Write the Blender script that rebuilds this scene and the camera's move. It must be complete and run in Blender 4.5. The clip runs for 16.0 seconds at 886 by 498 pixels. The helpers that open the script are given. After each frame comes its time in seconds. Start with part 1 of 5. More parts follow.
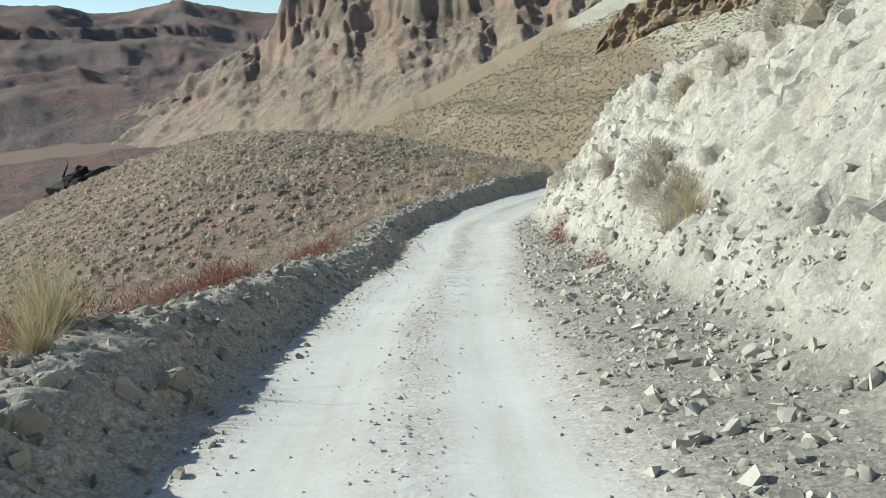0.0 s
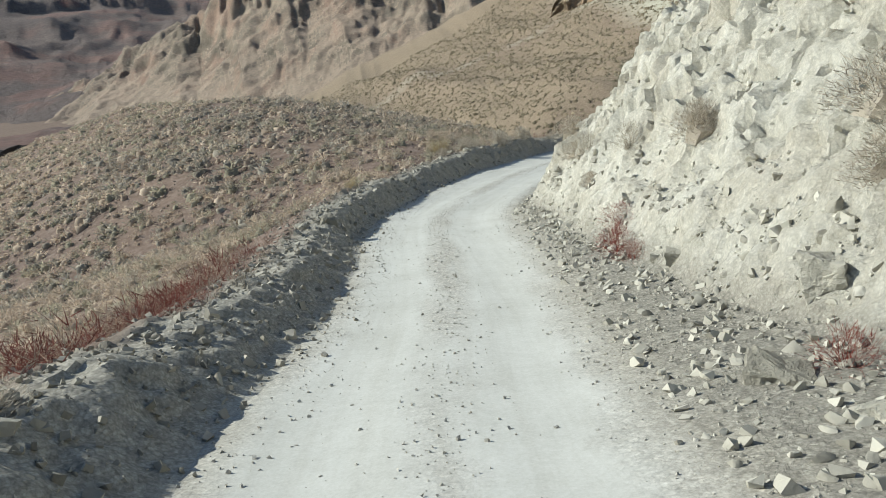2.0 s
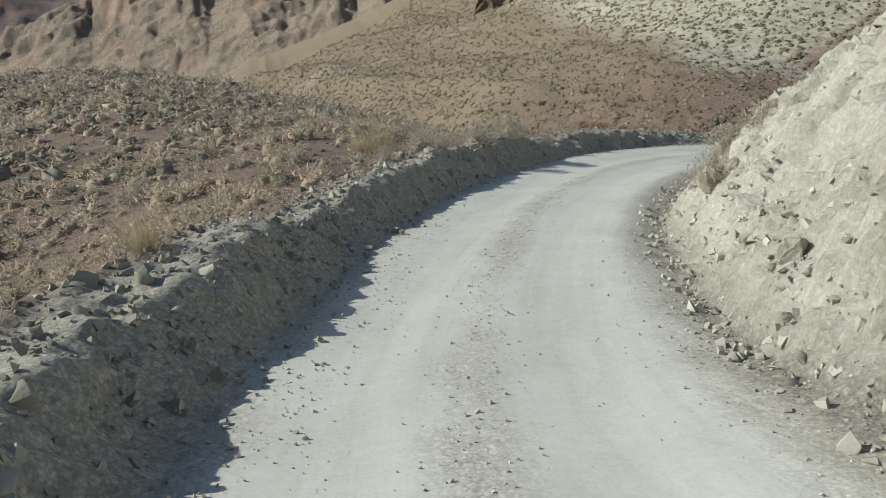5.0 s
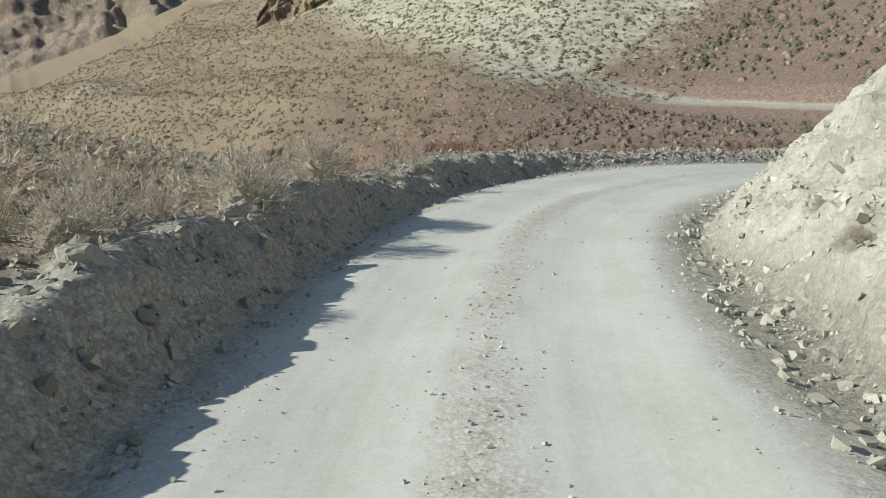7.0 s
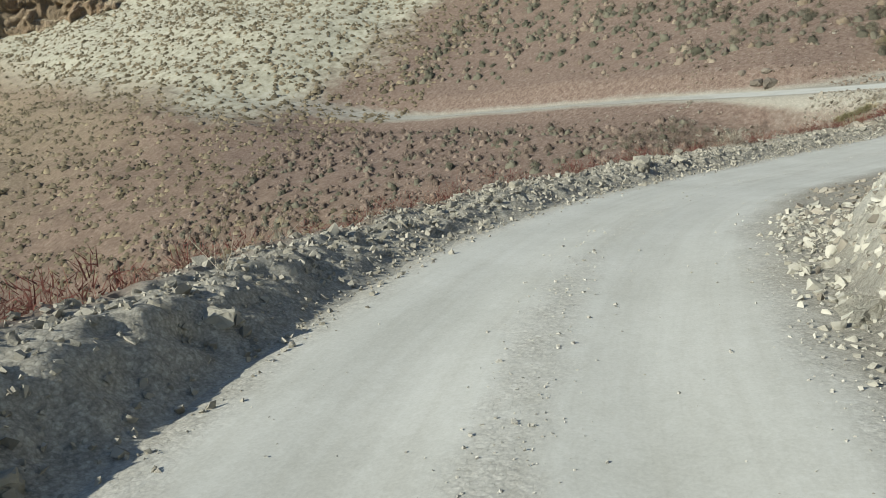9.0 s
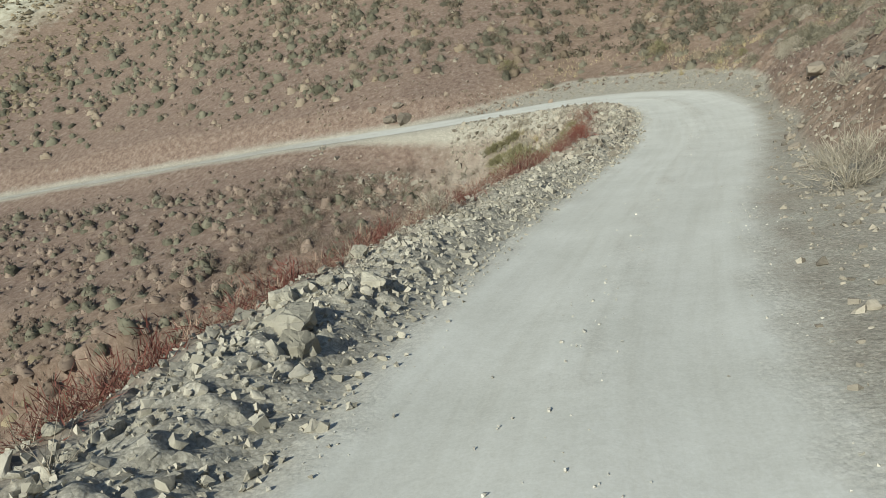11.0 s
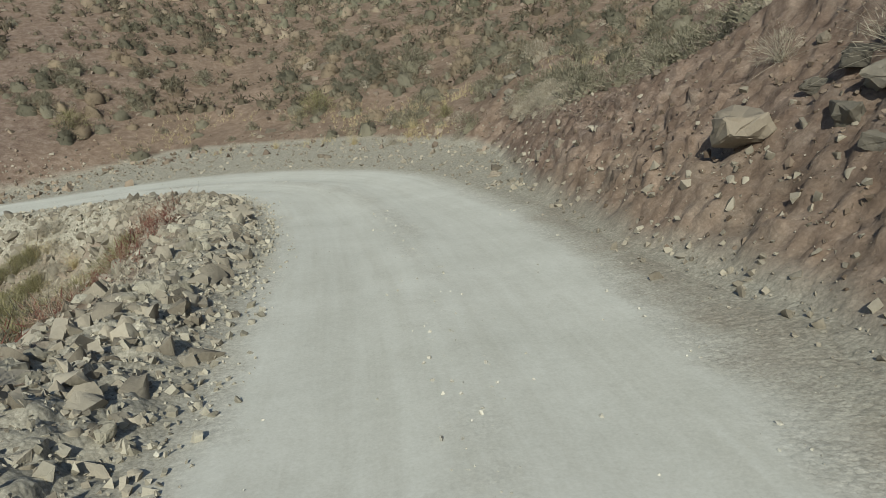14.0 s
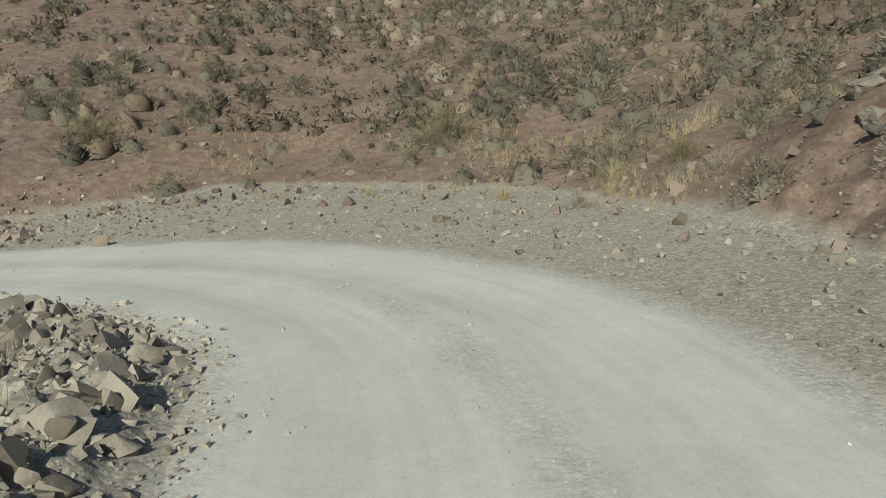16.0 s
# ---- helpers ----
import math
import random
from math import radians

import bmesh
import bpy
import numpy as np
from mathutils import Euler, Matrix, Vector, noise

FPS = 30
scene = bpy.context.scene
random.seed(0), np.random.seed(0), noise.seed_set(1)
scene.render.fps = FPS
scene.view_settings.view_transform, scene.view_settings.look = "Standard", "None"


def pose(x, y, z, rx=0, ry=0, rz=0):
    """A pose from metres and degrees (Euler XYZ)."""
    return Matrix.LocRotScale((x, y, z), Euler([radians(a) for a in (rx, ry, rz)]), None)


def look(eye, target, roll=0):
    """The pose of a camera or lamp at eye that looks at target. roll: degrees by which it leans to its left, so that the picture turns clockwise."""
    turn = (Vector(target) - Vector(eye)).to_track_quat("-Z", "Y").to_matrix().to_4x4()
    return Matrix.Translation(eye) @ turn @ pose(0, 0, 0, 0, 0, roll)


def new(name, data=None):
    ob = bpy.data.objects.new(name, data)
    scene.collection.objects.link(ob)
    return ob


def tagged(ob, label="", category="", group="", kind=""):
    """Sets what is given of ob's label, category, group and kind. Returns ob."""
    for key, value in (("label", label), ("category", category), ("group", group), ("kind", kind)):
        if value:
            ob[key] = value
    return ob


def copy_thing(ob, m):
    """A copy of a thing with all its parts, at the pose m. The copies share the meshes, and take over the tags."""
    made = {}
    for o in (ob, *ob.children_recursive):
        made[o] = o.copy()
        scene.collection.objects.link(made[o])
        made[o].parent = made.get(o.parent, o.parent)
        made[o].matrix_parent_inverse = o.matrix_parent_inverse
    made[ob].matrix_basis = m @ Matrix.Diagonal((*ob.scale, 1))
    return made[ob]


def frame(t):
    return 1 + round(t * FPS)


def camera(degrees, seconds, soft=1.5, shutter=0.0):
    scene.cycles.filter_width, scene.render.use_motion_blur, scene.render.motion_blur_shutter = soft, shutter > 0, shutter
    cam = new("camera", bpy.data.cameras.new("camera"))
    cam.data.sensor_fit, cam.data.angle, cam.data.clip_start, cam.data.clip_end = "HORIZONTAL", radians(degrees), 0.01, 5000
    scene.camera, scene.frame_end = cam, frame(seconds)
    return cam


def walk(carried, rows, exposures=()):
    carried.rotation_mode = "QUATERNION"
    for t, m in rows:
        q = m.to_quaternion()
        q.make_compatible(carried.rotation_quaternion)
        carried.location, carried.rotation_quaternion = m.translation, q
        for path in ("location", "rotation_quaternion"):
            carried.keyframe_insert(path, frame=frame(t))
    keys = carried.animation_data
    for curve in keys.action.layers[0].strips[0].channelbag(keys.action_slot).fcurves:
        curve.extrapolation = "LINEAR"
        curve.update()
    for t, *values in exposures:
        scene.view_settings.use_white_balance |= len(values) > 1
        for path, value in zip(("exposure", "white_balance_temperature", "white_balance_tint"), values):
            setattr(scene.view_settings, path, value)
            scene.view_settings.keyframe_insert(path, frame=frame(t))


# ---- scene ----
cam = camera(61.6, 16.0, soft=0.7)
PATH = [
    (0, (0.0, 0.0, 10.0), (0.081, 1.934, 9.495), -4.9),
    (0.5, (-0.032, 1.723, 9.759), (0.058, 3.645, 9.213), -5.3),
    (1, (-0.065, 3.583, 9.489), (0.038, 5.493, 8.904), -7.3),
    (1.5, (0.01, 5.678, 9.121), (0.17, 7.582, 8.53), -6.8),
    (2, (0.09, 7.879, 8.724), (0.286, 9.781, 8.136), -5.7),
    (2.5, (0.256, 10.197, 8.294), (0.492, 12.097, 7.715), -4.6),
    (3, (0.491, 12.561, 7.869), (0.764, 14.457, 7.296), -3.2),
    (3.5, (0.77, 15.072, 7.423), (1.072, 16.965, 6.852), -4.2),
    (3.7, (0.889, 16.074, 7.224), (1.206, 17.966, 6.659), -4.7),
    (4.22, (1.012, 18.675, 6.787), (1.367, 20.56, 6.219), -4.6),
    (4.75, (0.994, 21.251, 6.414), (1.404, 23.12, 5.83), -2.9),
    (5.28, (1.149, 23.865, 6.055), (1.642, 25.709, 5.457), -1.1),
    (5.8, (1.789, 26.579, 5.663), (2.406, 28.385, 5.063), -0.5),
    (6, (2.105, 27.64, 5.498), (2.771, 29.425, 4.891), -0.8),
    (6.5, (3.107, 30.293, 5.097), (3.918, 32.024, 4.508), -1.0),
    (7, (4.399, 32.865, 4.86), (5.342, 34.538, 4.3), -1.5),
    (7.5, (5.878, 35.401, 4.595), (6.962, 37.001, 4.079), -2.3),
    (8, (7.618, 37.799, 4.294), (8.839, 39.297, 3.778), -3.7),
    (8.2, (8.353, 38.68, 4.182), (9.632, 40.13, 3.669), -4.1),
    (8.72, (10.268, 40.923, 3.896), (11.677, 42.242, 3.375), -5.6),
    (9.25, (12.368, 42.752, 3.639), (13.899, 43.92, 3.099), -7.2),
    (9.78, (14.76, 44.198, 3.383), (16.408, 45.185, 2.828), -8.5),
    (10.3, (17.546, 45.289, 3.1), (19.311, 46.052, 2.549), -9.1),
    (10.5, (18.672, 45.72, 2.997), (20.474, 46.393, 2.449), -9.2),
    (11, (21.57, 46.52, 2.693), (23.454, 46.936, 2.166), -9.3),
    (11.5, (24.454, 46.792, 2.365), (26.383, 46.969, 1.869), -9.4),
    (12, (27.351, 46.615, 2.044), (29.295, 46.56, 1.577), -8.9),
    (12.5, (30.271, 46.248, 1.734), (32.204, 46.016, 1.276), -8.4),
    (13, (33.335, 45.76, 1.444), (35.255, 45.414, 1.006), -7.4),
    (13.5, (36.575, 45.203, 1.179), (38.48, 44.782, 0.739), -6.5),
    (14, (39.836, 44.582, 0.973), (41.731, 44.13, 0.52), -5.5),
    (14.5, (43.049, 43.91, 0.761), (44.948, 43.468, 0.315), -4.8),
    (15, (46.064, 43.471, 0.649), (47.985, 43.106, 0.23), -4.0),
    (15.5, (48.863, 43.247, 0.55), (50.811, 42.99, 0.178), -2.7),
    (16, (51.443, 43.325, 0.403), (53.411, 43.194, 0.074), -2.2),
]
EXPOSURE = [(0, 0.3, 6250, 2), (3.5, 0.12, 6400, 4), (6, -0.05, 6480, 4), (7, 0.2, 6500, 3), (8, 0.14, 6560, 3), (10.5, 0.2, 6680, 1), (13, -0.12, 6760, 0), (16, -0.14, 6820, 3)]
walk(cam, [(t, look(eye, target, roll)) for t, eye, target, roll in PATH], EXPOSURE)

# ---- light ----
world = bpy.data.worlds.new("sky")
scene.world = world
world.use_nodes = True
_n, _l = world.node_tree.nodes, world.node_tree.links
SUN_TO = Vector((-0.93, 0.34, 0.0)).normalized()
SUN_EL = radians(31)
sky = _n.new("ShaderNodeTexSky")
sky.sky_type, sky.sun_disc = "NISHITA", False
sky.sun_elevation = SUN_EL
sky.sun_rotation = math.atan2(SUN_TO.x, SUN_TO.y)
sky.altitude, sky.dust_density = 1500, 1.2
_n["Background"].inputs["Strength"].default_value = 0.10
_l.new(sky.outputs[0], _n["Background"].inputs[0])
sun = new("sun", bpy.data.lights.new("sun", "SUN"))
sun.data.energy, sun.data.angle, sun.data.color = 4.8, radians(0.55), (1.0, 0.96, 0.89)
sun.matrix_world = look(Vector((0, 0, 60)), Vector((0, 0, 60)) - Vector((SUN_TO.x * math.cos(SUN_EL), SUN_TO.y * math.cos(SUN_EL), math.sin(SUN_EL))))


# ---- number helpers ----


def step(a, b, x):
    t = np.clip((x - a) / (b - a), 0, 1)
    return t * t * (3 - 2 * t)


def lattice(ix, iy, seed):
    h = (ix.astype(np.int64) * 374761393 + iy.astype(np.int64) * 668265263 + seed * 974634777) & 0x7FFFFFFF
    h = ((h ^ (h >> 13)) * 1274126177) & 0x7FFFFFFF
    h = ((h ^ (h >> 16)) * 668265263) & 0x7FFFFFFF
    return (h & 0xFFFFFF) / float(0xFFFFFF) * 2 - 1


def vnoise(x, y, seed=0):
    """Smooth noise from -1 to 1, one bump a metre."""
    ix, iy = np.floor(x), np.floor(y)
    u, v = x - ix, y - iy
    u, v = u * u * u * (u * (u * 6 - 15) + 10), v * v * v * (v * (v * 6 - 15) + 10)
    a, b = lattice(ix, iy, seed), lattice(ix + 1, iy, seed)
    c, d = lattice(ix, iy + 1, seed), lattice(ix + 1, iy + 1, seed)
    return (a + (b - a) * u) * (1 - v) + (c + (d - c) * u) * v


def fbm(x, y, octaves=4, seed=0, ridge=False):
    out, amp, total = 0 * x, 1.0, 0.0
    for k in range(octaves):
        n = vnoise(x * 2**k + 17.3 * k, y * 2**k - 9.1 * k, seed + k)
        out, total, amp = out + amp * ((1 - 2 * np.abs(n)) if ridge else n), total + amp, amp * 0.5
    return out / total


# ---- the road's line: x, y, height of the road ----
ROAD = [
    (-1, -60, 17), (-0.3, -25, 12.2), (0.1, -8, 9.5), (0.2, 0, 8.25), (0.15, 3.6, 7.74), (0.3, 7.9, 6.97), (0.65, 12.5, 6.12),
    (1.1, 16, 5.47), (1.3, 20, 4.85), (1.5, 23.5, 4.35), (2.2, 27.6, 3.75), (4.5, 32.9, 3.1), (7.7, 37.8, 2.54), (12.4, 42.75, 1.89),
    (18.7, 45.6, 1.25), (24.5, 46.6, 0.61), (30.3, 46.0, -0.02), (36.6, 44.9, -0.57), (43, 43.6, -0.99), (48.9, 42.9, -1.2),
    (53.5, 42.7, -1.33), (58, 43.2, -1.36), (61, 45.4, -1.38), (62.6, 48.6, -1.45), (64.2, 53, -1.72), (65.6, 58, -1.95), (66.6, 64, -2.1),
    (67.7, 71, -2.4), (68.7, 79, -2.8), (69.3, 87, -3.1), (68, 96, -3.6), (65, 105, -4.1), (60, 114, -4.7), (54, 122, -5.3),
]


def spline(points, gap):
    p = np.array([points[0], *points, points[-1]], float)
    out = []
    for a, b, c, d in zip(p, p[1:], p[2:], p[3:]):
        n = max(2, int(np.linalg.norm(c - b) / gap))
        for t in np.arange(n) / n:
            out.append(0.5 * (2 * b + (c - a) * t + (2 * a - 5 * b + 4 * c - d) * t * t + (3 * b - a - 3 * c + d) * t**3))
    return np.array([*out, p[-1]])


LINE = spline(ROAD, 0.5)
TANGENT = np.gradient(LINE[:, :2], axis=0)
TANGENT /= np.linalg.norm(TANGENT, axis=1)[:, None]
ALONG = np.r_[0, np.cumsum(np.linalg.norm(np.diff(LINE[:, :2], axis=0), axis=1))]
# metres along the line where each stretch begins
S0 = float(np.interp(0, LINE[:, 1], ALONG))                                # y = 0
S_NOSE = float(ALONG[np.argmin(np.hypot(LINE[:, 0] - 12.4, LINE[:, 1] - 42.75))])
S_STRAIGHT = float(ALONG[np.argmin(np.hypot(LINE[:, 0] - 24.5, LINE[:, 1] - 46.6))])
S_RED = float(ALONG[np.argmin(np.hypot(LINE[:, 0] - 36.6, LINE[:, 1] - 44.9))])
S_BEND = float(ALONG[np.argmin(np.hypot(LINE[:, 0] - 55.5, LINE[:, 1] - 42.8))])
S_FAR = float(ALONG[np.argmin(np.hypot(LINE[:, 0] - 64.8, LINE[:, 1] - 53))])
S_END = float(ALONG[-1])


def road_field(x, y):
    """For places: distance from the road's middle (right is positive), metres along it, and a softened road height."""
    x, y = np.ravel(x), np.ravel(y)
    d, s, z = np.empty(len(x)), np.empty(len(x)), np.empty(len(x))
    for k in range(0, len(x), 20000):
        px, py = x[k : k + 20000, None].astype(np.float32), y[k : k + 20000, None].astype(np.float32)
        dx, dy = px - LINE[None, :, 0].astype(np.float32), py - LINE[None, :, 1].astype(np.float32)
        q = dx * dx + dy * dy
        n = q.argmin(1)
        r = np.arange(len(n))
        tx, ty = TANGENT[n, 0], TANGENT[n, 1]
        ex, ey = dx[r, n], dy[r, n]
        side = ex * ty - ey * tx
        lead = np.clip(ex * tx + ey * ty, -0.4, 0.4)
        dist = np.sqrt(np.maximum(q[r, n] - lead**2, 1e-6))
        d[k : k + 20000] = np.where(side >= 0, dist, -dist)
        s[k : k + 20000] = ALONG[n] + lead
        w = 1.0 / (q + 0.05) ** 3
        soft = (w * LINE[None, :, 2].astype(np.float32)).sum(1) / w.sum(1)
        exact = np.interp(ALONG[n] + lead, ALONG, LINE[:, 2])
        mix = step(3, 8, dist)
        z[k : k + 20000] = exact * (1 - mix) + soft * mix
    return d, s, z


HALF = 2.1


def along(s, *pairs):
    return np.interp(s, [p[0] for p in pairs], [p[1] for p in pairs])


def left_edge(s):
    """Width of the driven surface left of the road's line."""
    return along(s, (S0, 1.95), (S0 + 14, 1.75), (S0 + 20, 1.48), (S0 + 29, 1.42), (S0 + 35, 1.8), (S0 + 41, 2.05), (S0 + 48, 2.35), (S0 + 53, 2.4), (S0 + 60, 1.85), (S0 + 66, 2.1), (S0 + 78, 1.95), (S0 + 90, 1.85), (S0 + 98, 2.1), (S_FAR - 3, 1.75), (S_FAR + 8, 1.75), (S_FAR + 24, 1.35))


def right_edge(s):
    """Width of the driven surface right of the road's line."""
    return along(s, (S0, 1.0), (S0 + 16, 1.2), (S0 + 20, 1.6), (S0 + 24, 1.9), (S0 + 30, 2.1), (S0 + 40, 1.85), (S0 + 46, 2.0), (S0 + 52, 1.65), (S0 + 60, 1.35), (S0 + 70, 1.5), (S0 + 78, 1.75), (S0 + 84, 2.15), (S0 + 90, 2.4), (S0 + 98, 2.4), (S_FAR, 2.0), (S_FAR + 8, 1.85), (S_FAR + 24, 1.35))


def lane_middle(s):
    return 0.4 * (right_edge(s) - left_edge(s))


def north_hill(x, y):
    z = -9 + 0.36 * (x - 32) + 0.10 * (y - 120) + 5 * fbm(x / 60, y / 60, 4, 40)
    z = z + 2.5 * fbm((x + 0.4 * y) / 22, (y - 0.4 * x) / 70, 3, 45, True)
    return z - 0.42 * np.maximum(y - 262 - 0.5 * np.maximum(x - 40, 0), 0)


def spur(x, y):
    cy = [-50, 30, 39, 48, 66, 96, 140, 200, 400]
    cx = np.interp(y, cy, [9, 7, 5, -1.5, -7, -22, -45, -70, -140])
    cz = np.interp(y, cy, [-8, 1.0, 2.9, 3.5, 4.0, 2.6, -6, -24, -60])
    off = (x - cx) * 0.93
    return cz - 0.37 * (np.sqrt(off**2 + 36) - 6) + 0.35 * fbm(x / 9, y / 9, 3, 3)


def cut_foot(s):
    """Distance from the road's middle at which the bank on its right begins."""
    foot = HALF + along(s, (S0, 0.45), (S0 + 14, 0.35), (S0 + 24, 0.45), (S_NOSE - 2, 0.5), (S_NOSE + 2, 0.3), (S_NOSE + 4, 0.15), (S_NOSE + 6, 0.05), (S_NOSE + 8, 0.2), (S_NOSE + 10, 0.8), (S_STRAIGHT + 1, 2.2), (S_RED - 4, 0.9), (S_RED + 2, 0.4), (S_BEND - 8, 0.5), (S_BEND - 3, 0.9), (S_BEND, 1.7), (S_BEND + 3, 3.2), (S_BEND + 6, 4.8), (S_FAR - 3, 5.4), (S_FAR + 2, 1.2), (S_FAR + 6, -0.2), (S_END, -0.3))
    return foot + along(s, (S_NOSE, 0.3), (S_NOSE + 3, 0.1), (S_NOSE + 9, 0.1), (S_STRAIGHT, 0.35), (S_FAR, 0.2)) * vnoise(s / 4.0, 0 * s, 5)


def terrain(x, y, masks=False):
    shape = np.shape(x)
    x, y = np.ravel(np.asarray(x, float)), np.ravel(np.asarray(y, float))
    d, s, zr = road_field(x, y)
    far = np.abs(d)
    rough = fbm(x / 3.1, y / 3.1, 4, 11)
    fine = fbm(x / 0.95, y / 0.95, 2, 21)
    # uphill, right of the road: rubble, cut bank, hillside
    foot = cut_foot(s)
    white = step(S_STRAIGHT + 6, S_STRAIGHT, s)
    steep = along(s, (S0, 0.92), (S0 + 12, 1.0), (S0 + 17, 1.25), (S0 + 23, 1.25), (S0 + 30, 1.0), (S_NOSE, 0.95), (S_NOSE + 3, 1.1), (S_NOSE + 9, 1.1), (S_STRAIGHT, 0.6), (S_RED - 3, 0.75), (S_RED + 3, 0.9), (S_BEND - 6, 0.92), (S_BEND - 3.5, 1.15), (S_BEND + 0.5, 1.0), (S_BEND + 2.5, 0.5), (S_BEND + 6, 0.3), (S_FAR - 2, 0.32), (S_FAR + 4, 1.1), (S_END, 0.9))
    high = along(s, (S0 - 20, 5.5), (S0 + 8, 4.6), (S0 + 20, 3.1), (S0 + 27, 4.2), (S_NOSE - 6, 4.6), (S_NOSE + 7, 4.6), (S_STRAIGHT, 2.4), (S_RED, 3.0), (S_BEND - 6, 2.6), (S_BEND - 3.5, 1.1), (S_BEND + 0.5, 1.0), (S_BEND + 3, 1.4), (S_BEND + 6, 0.7), (S_FAR, 0.7), (S_FAR + 6, 1.7), (S_END, 1.4))
    hill = along(s, (S0, 0.32), (S_STRAIGHT, 0.35), (S_RED, 0.42), (S_BEND, 0.33), (S_BEND + 5, 0.3), (S_FAR, 0.32), (S_FAR + 8, 0.42), (S_END, 0.5))
    wl, wr = left_edge(s), right_edge(s)
    apron = 0.12 * np.clip(np.minimum(d, foot) - wr, 0, None)
    ditch = step(S0 + 26, S0 + 34, s) * step(S_NOSE + 8, S_NOSE, s)
    apron = apron - 0.2 * ditch * step(wr - 0.1, wr + 0.35, d) * step(foot + 0.5, foot - 0.1, d)
    run = np.clip(d - foot, 0, None)
    cut = steep * run
    # lumps and ledges of the cut
    lump = 0.08 * fine + 0.22 * rough + 0.16 * white * fbm((x + y) / 2.6, (x - y) / 1.3, 2, 31)
    cut = cut + lump * step(0.3, 1.6, run) * (1 - 0.75 * step(5, 9, run))
    # a crumbling lip near the top of the brown bank
    lip = run - 0.7 + 0.9 * fbm(x / 2.6, y / 2.6, 3, 12)
    cut = cut + 0.22 * (step(2.0, 2.3, lip) - step(0.6, 2.0, lip)) * step(S_RED - 1, S_RED + 3, s) * step(S_BEND + 5, S_BEND + 1, s)
    top = high * (1 + 0.22 * vnoise(s / 5.0, 0 * s, 9))
    over = np.clip(cut - top, 0, None)
    cut = np.minimum(cut, top) + over * hill / np.maximum(steep, 0.1)
    up = apron + cut + 0.25 * fbm(x / 12, y / 12, 3, 14) * step(6, 14, d) + 2.2 * fbm(x / 42, y / 42, 4, 15) * step(18, 50, d)
    up = up + 0.9 * np.exp(-((x - 61.2) ** 2 + (y - 36.2) ** 2) / 3.2)
    # downhill, left of the road: berm, then the slope into the gully
    berm = along(s, (S0 - 5, 0.7), (S0 + 8, 0.52), (S0 + 13, 0.36), (S0 + 22, 0.38), (S0 + 29, 0.6), (S_NOSE - 4, 0.68), (S_NOSE + 5, 0.42), (S_STRAIGHT - 4, 0.25), (S_RED, 0.25), (S_BEND, 0.24), (S_FAR, 0.16), (S_END, 0.1))
    berm = berm * (1 + 0.25 * vnoise(s / 2.3, 0 * s, 77)) * step(0.0, 0.85, far - wl)
    fall = along(s, (S0 - 10, 0.30), (S0 + 25, 0.30), (S_NOSE - 6, 0.30), (S_NOSE + 6, 0.55), (S_RED, 0.6), (S_BEND - 4, 0.5), (S_BEND + 5, 0.7), (S_BEND + 9, 1.0), (S_FAR - 1, 0.95), (S_FAR + 4, 0.55), (S_FAR + 9, 0.26), (S_END, 0.28))
    shoulder = along(s, (S_BEND + 5, 1.5), (S_BEND + 9, 0.3), (S_FAR + 1, 0.3), (S_FAR + 7, 1.0))
    gone = np.clip(far - wl - shoulder, 0, None)
    drop = fall * 220 * (1 - np.exp(-gone / 220)) + 0.25 * step(0, 2.2, gone)
    down = berm - drop + (0.10 * rough + 0.05 * fine) * step(0.3, 1.2, far - wl) * (1 - 0.7 * step(4, 8, far)) + 0.5 * fbm(x / 14, y / 14, 3, 18) * step(4, 12, far)
    left_z = zr + down
    sp = spur(x, y)
    near_bend = step(6, 16, x - 4)
    sp = sp - 30 * near_bend - 6 * step(4.0, 1.0, gone) * step(30, 20, y)
    k = 0.6
    left_z = left_z + step(0.0, 2.6, gone) * (np.logaddexp(left_z / k, sp / k) * k - left_z)
    # the slope under the far road, which meets the near slope in a gully
    gully = -2.3 - 0.22 * (66 - x) + 0.3 * rough - 12 * step(46, 0, x)
    gully = gully - 12 * step(6.0, 2.5, gone)
    left_z = np.logaddexp(left_z / 0.4, gully / 0.4) * 0.4
    left_z = np.where(gone > 0.0, np.maximum(left_z, -58.0), left_z)
    z = zr + np.where(d > 0, up, 0)
    z = np.where(d > 0, z, left_z)
    # the hillside beyond the far road's end
    away = step(88, 124, y)
    nh = np.maximum(north_hill(x, y), -58.0)
    both = np.logaddexp(np.where(d > 0, -80, left_z) / 1.5, nh / 1.5) * 1.5
    z = z * (1 - away) + both * away
    back = step(150, 420, np.hypot(x - 30, y - 60)) * (1 - away) * (d > 0)
    z = z * (1 - back) + (60 + 8 * fbm(x / 150, y / 150, 3, 61)) * back
    # road: ruts and crown
    rut = np.exp(-((np.abs(d - lane_middle(s)) - 0.8) / 0.34) ** 2)
    wide = np.where(d > 0, wr, wl)
    on = step(wide + 0.25, wide - 0.25, far) * step(S_END, S_END - 14, s) * step(128, 112, y) * step(foot + 0.15, foot - 0.35, d)
    z = z + on * (-0.045 * rut + 0.005 * fine + 0.005 * rough)
    if not masks:
        return z.reshape(shape)
    return z.reshape(shape), d, s, zr, on, rut, rough, fine


# ---- material helpers ----
def material(name):
    m = bpy.data.materials.new(name)
    m.use_nodes = True
    return m, m.node_tree.nodes, m.node_tree.links, m.node_tree.nodes["Principled BSDF"]


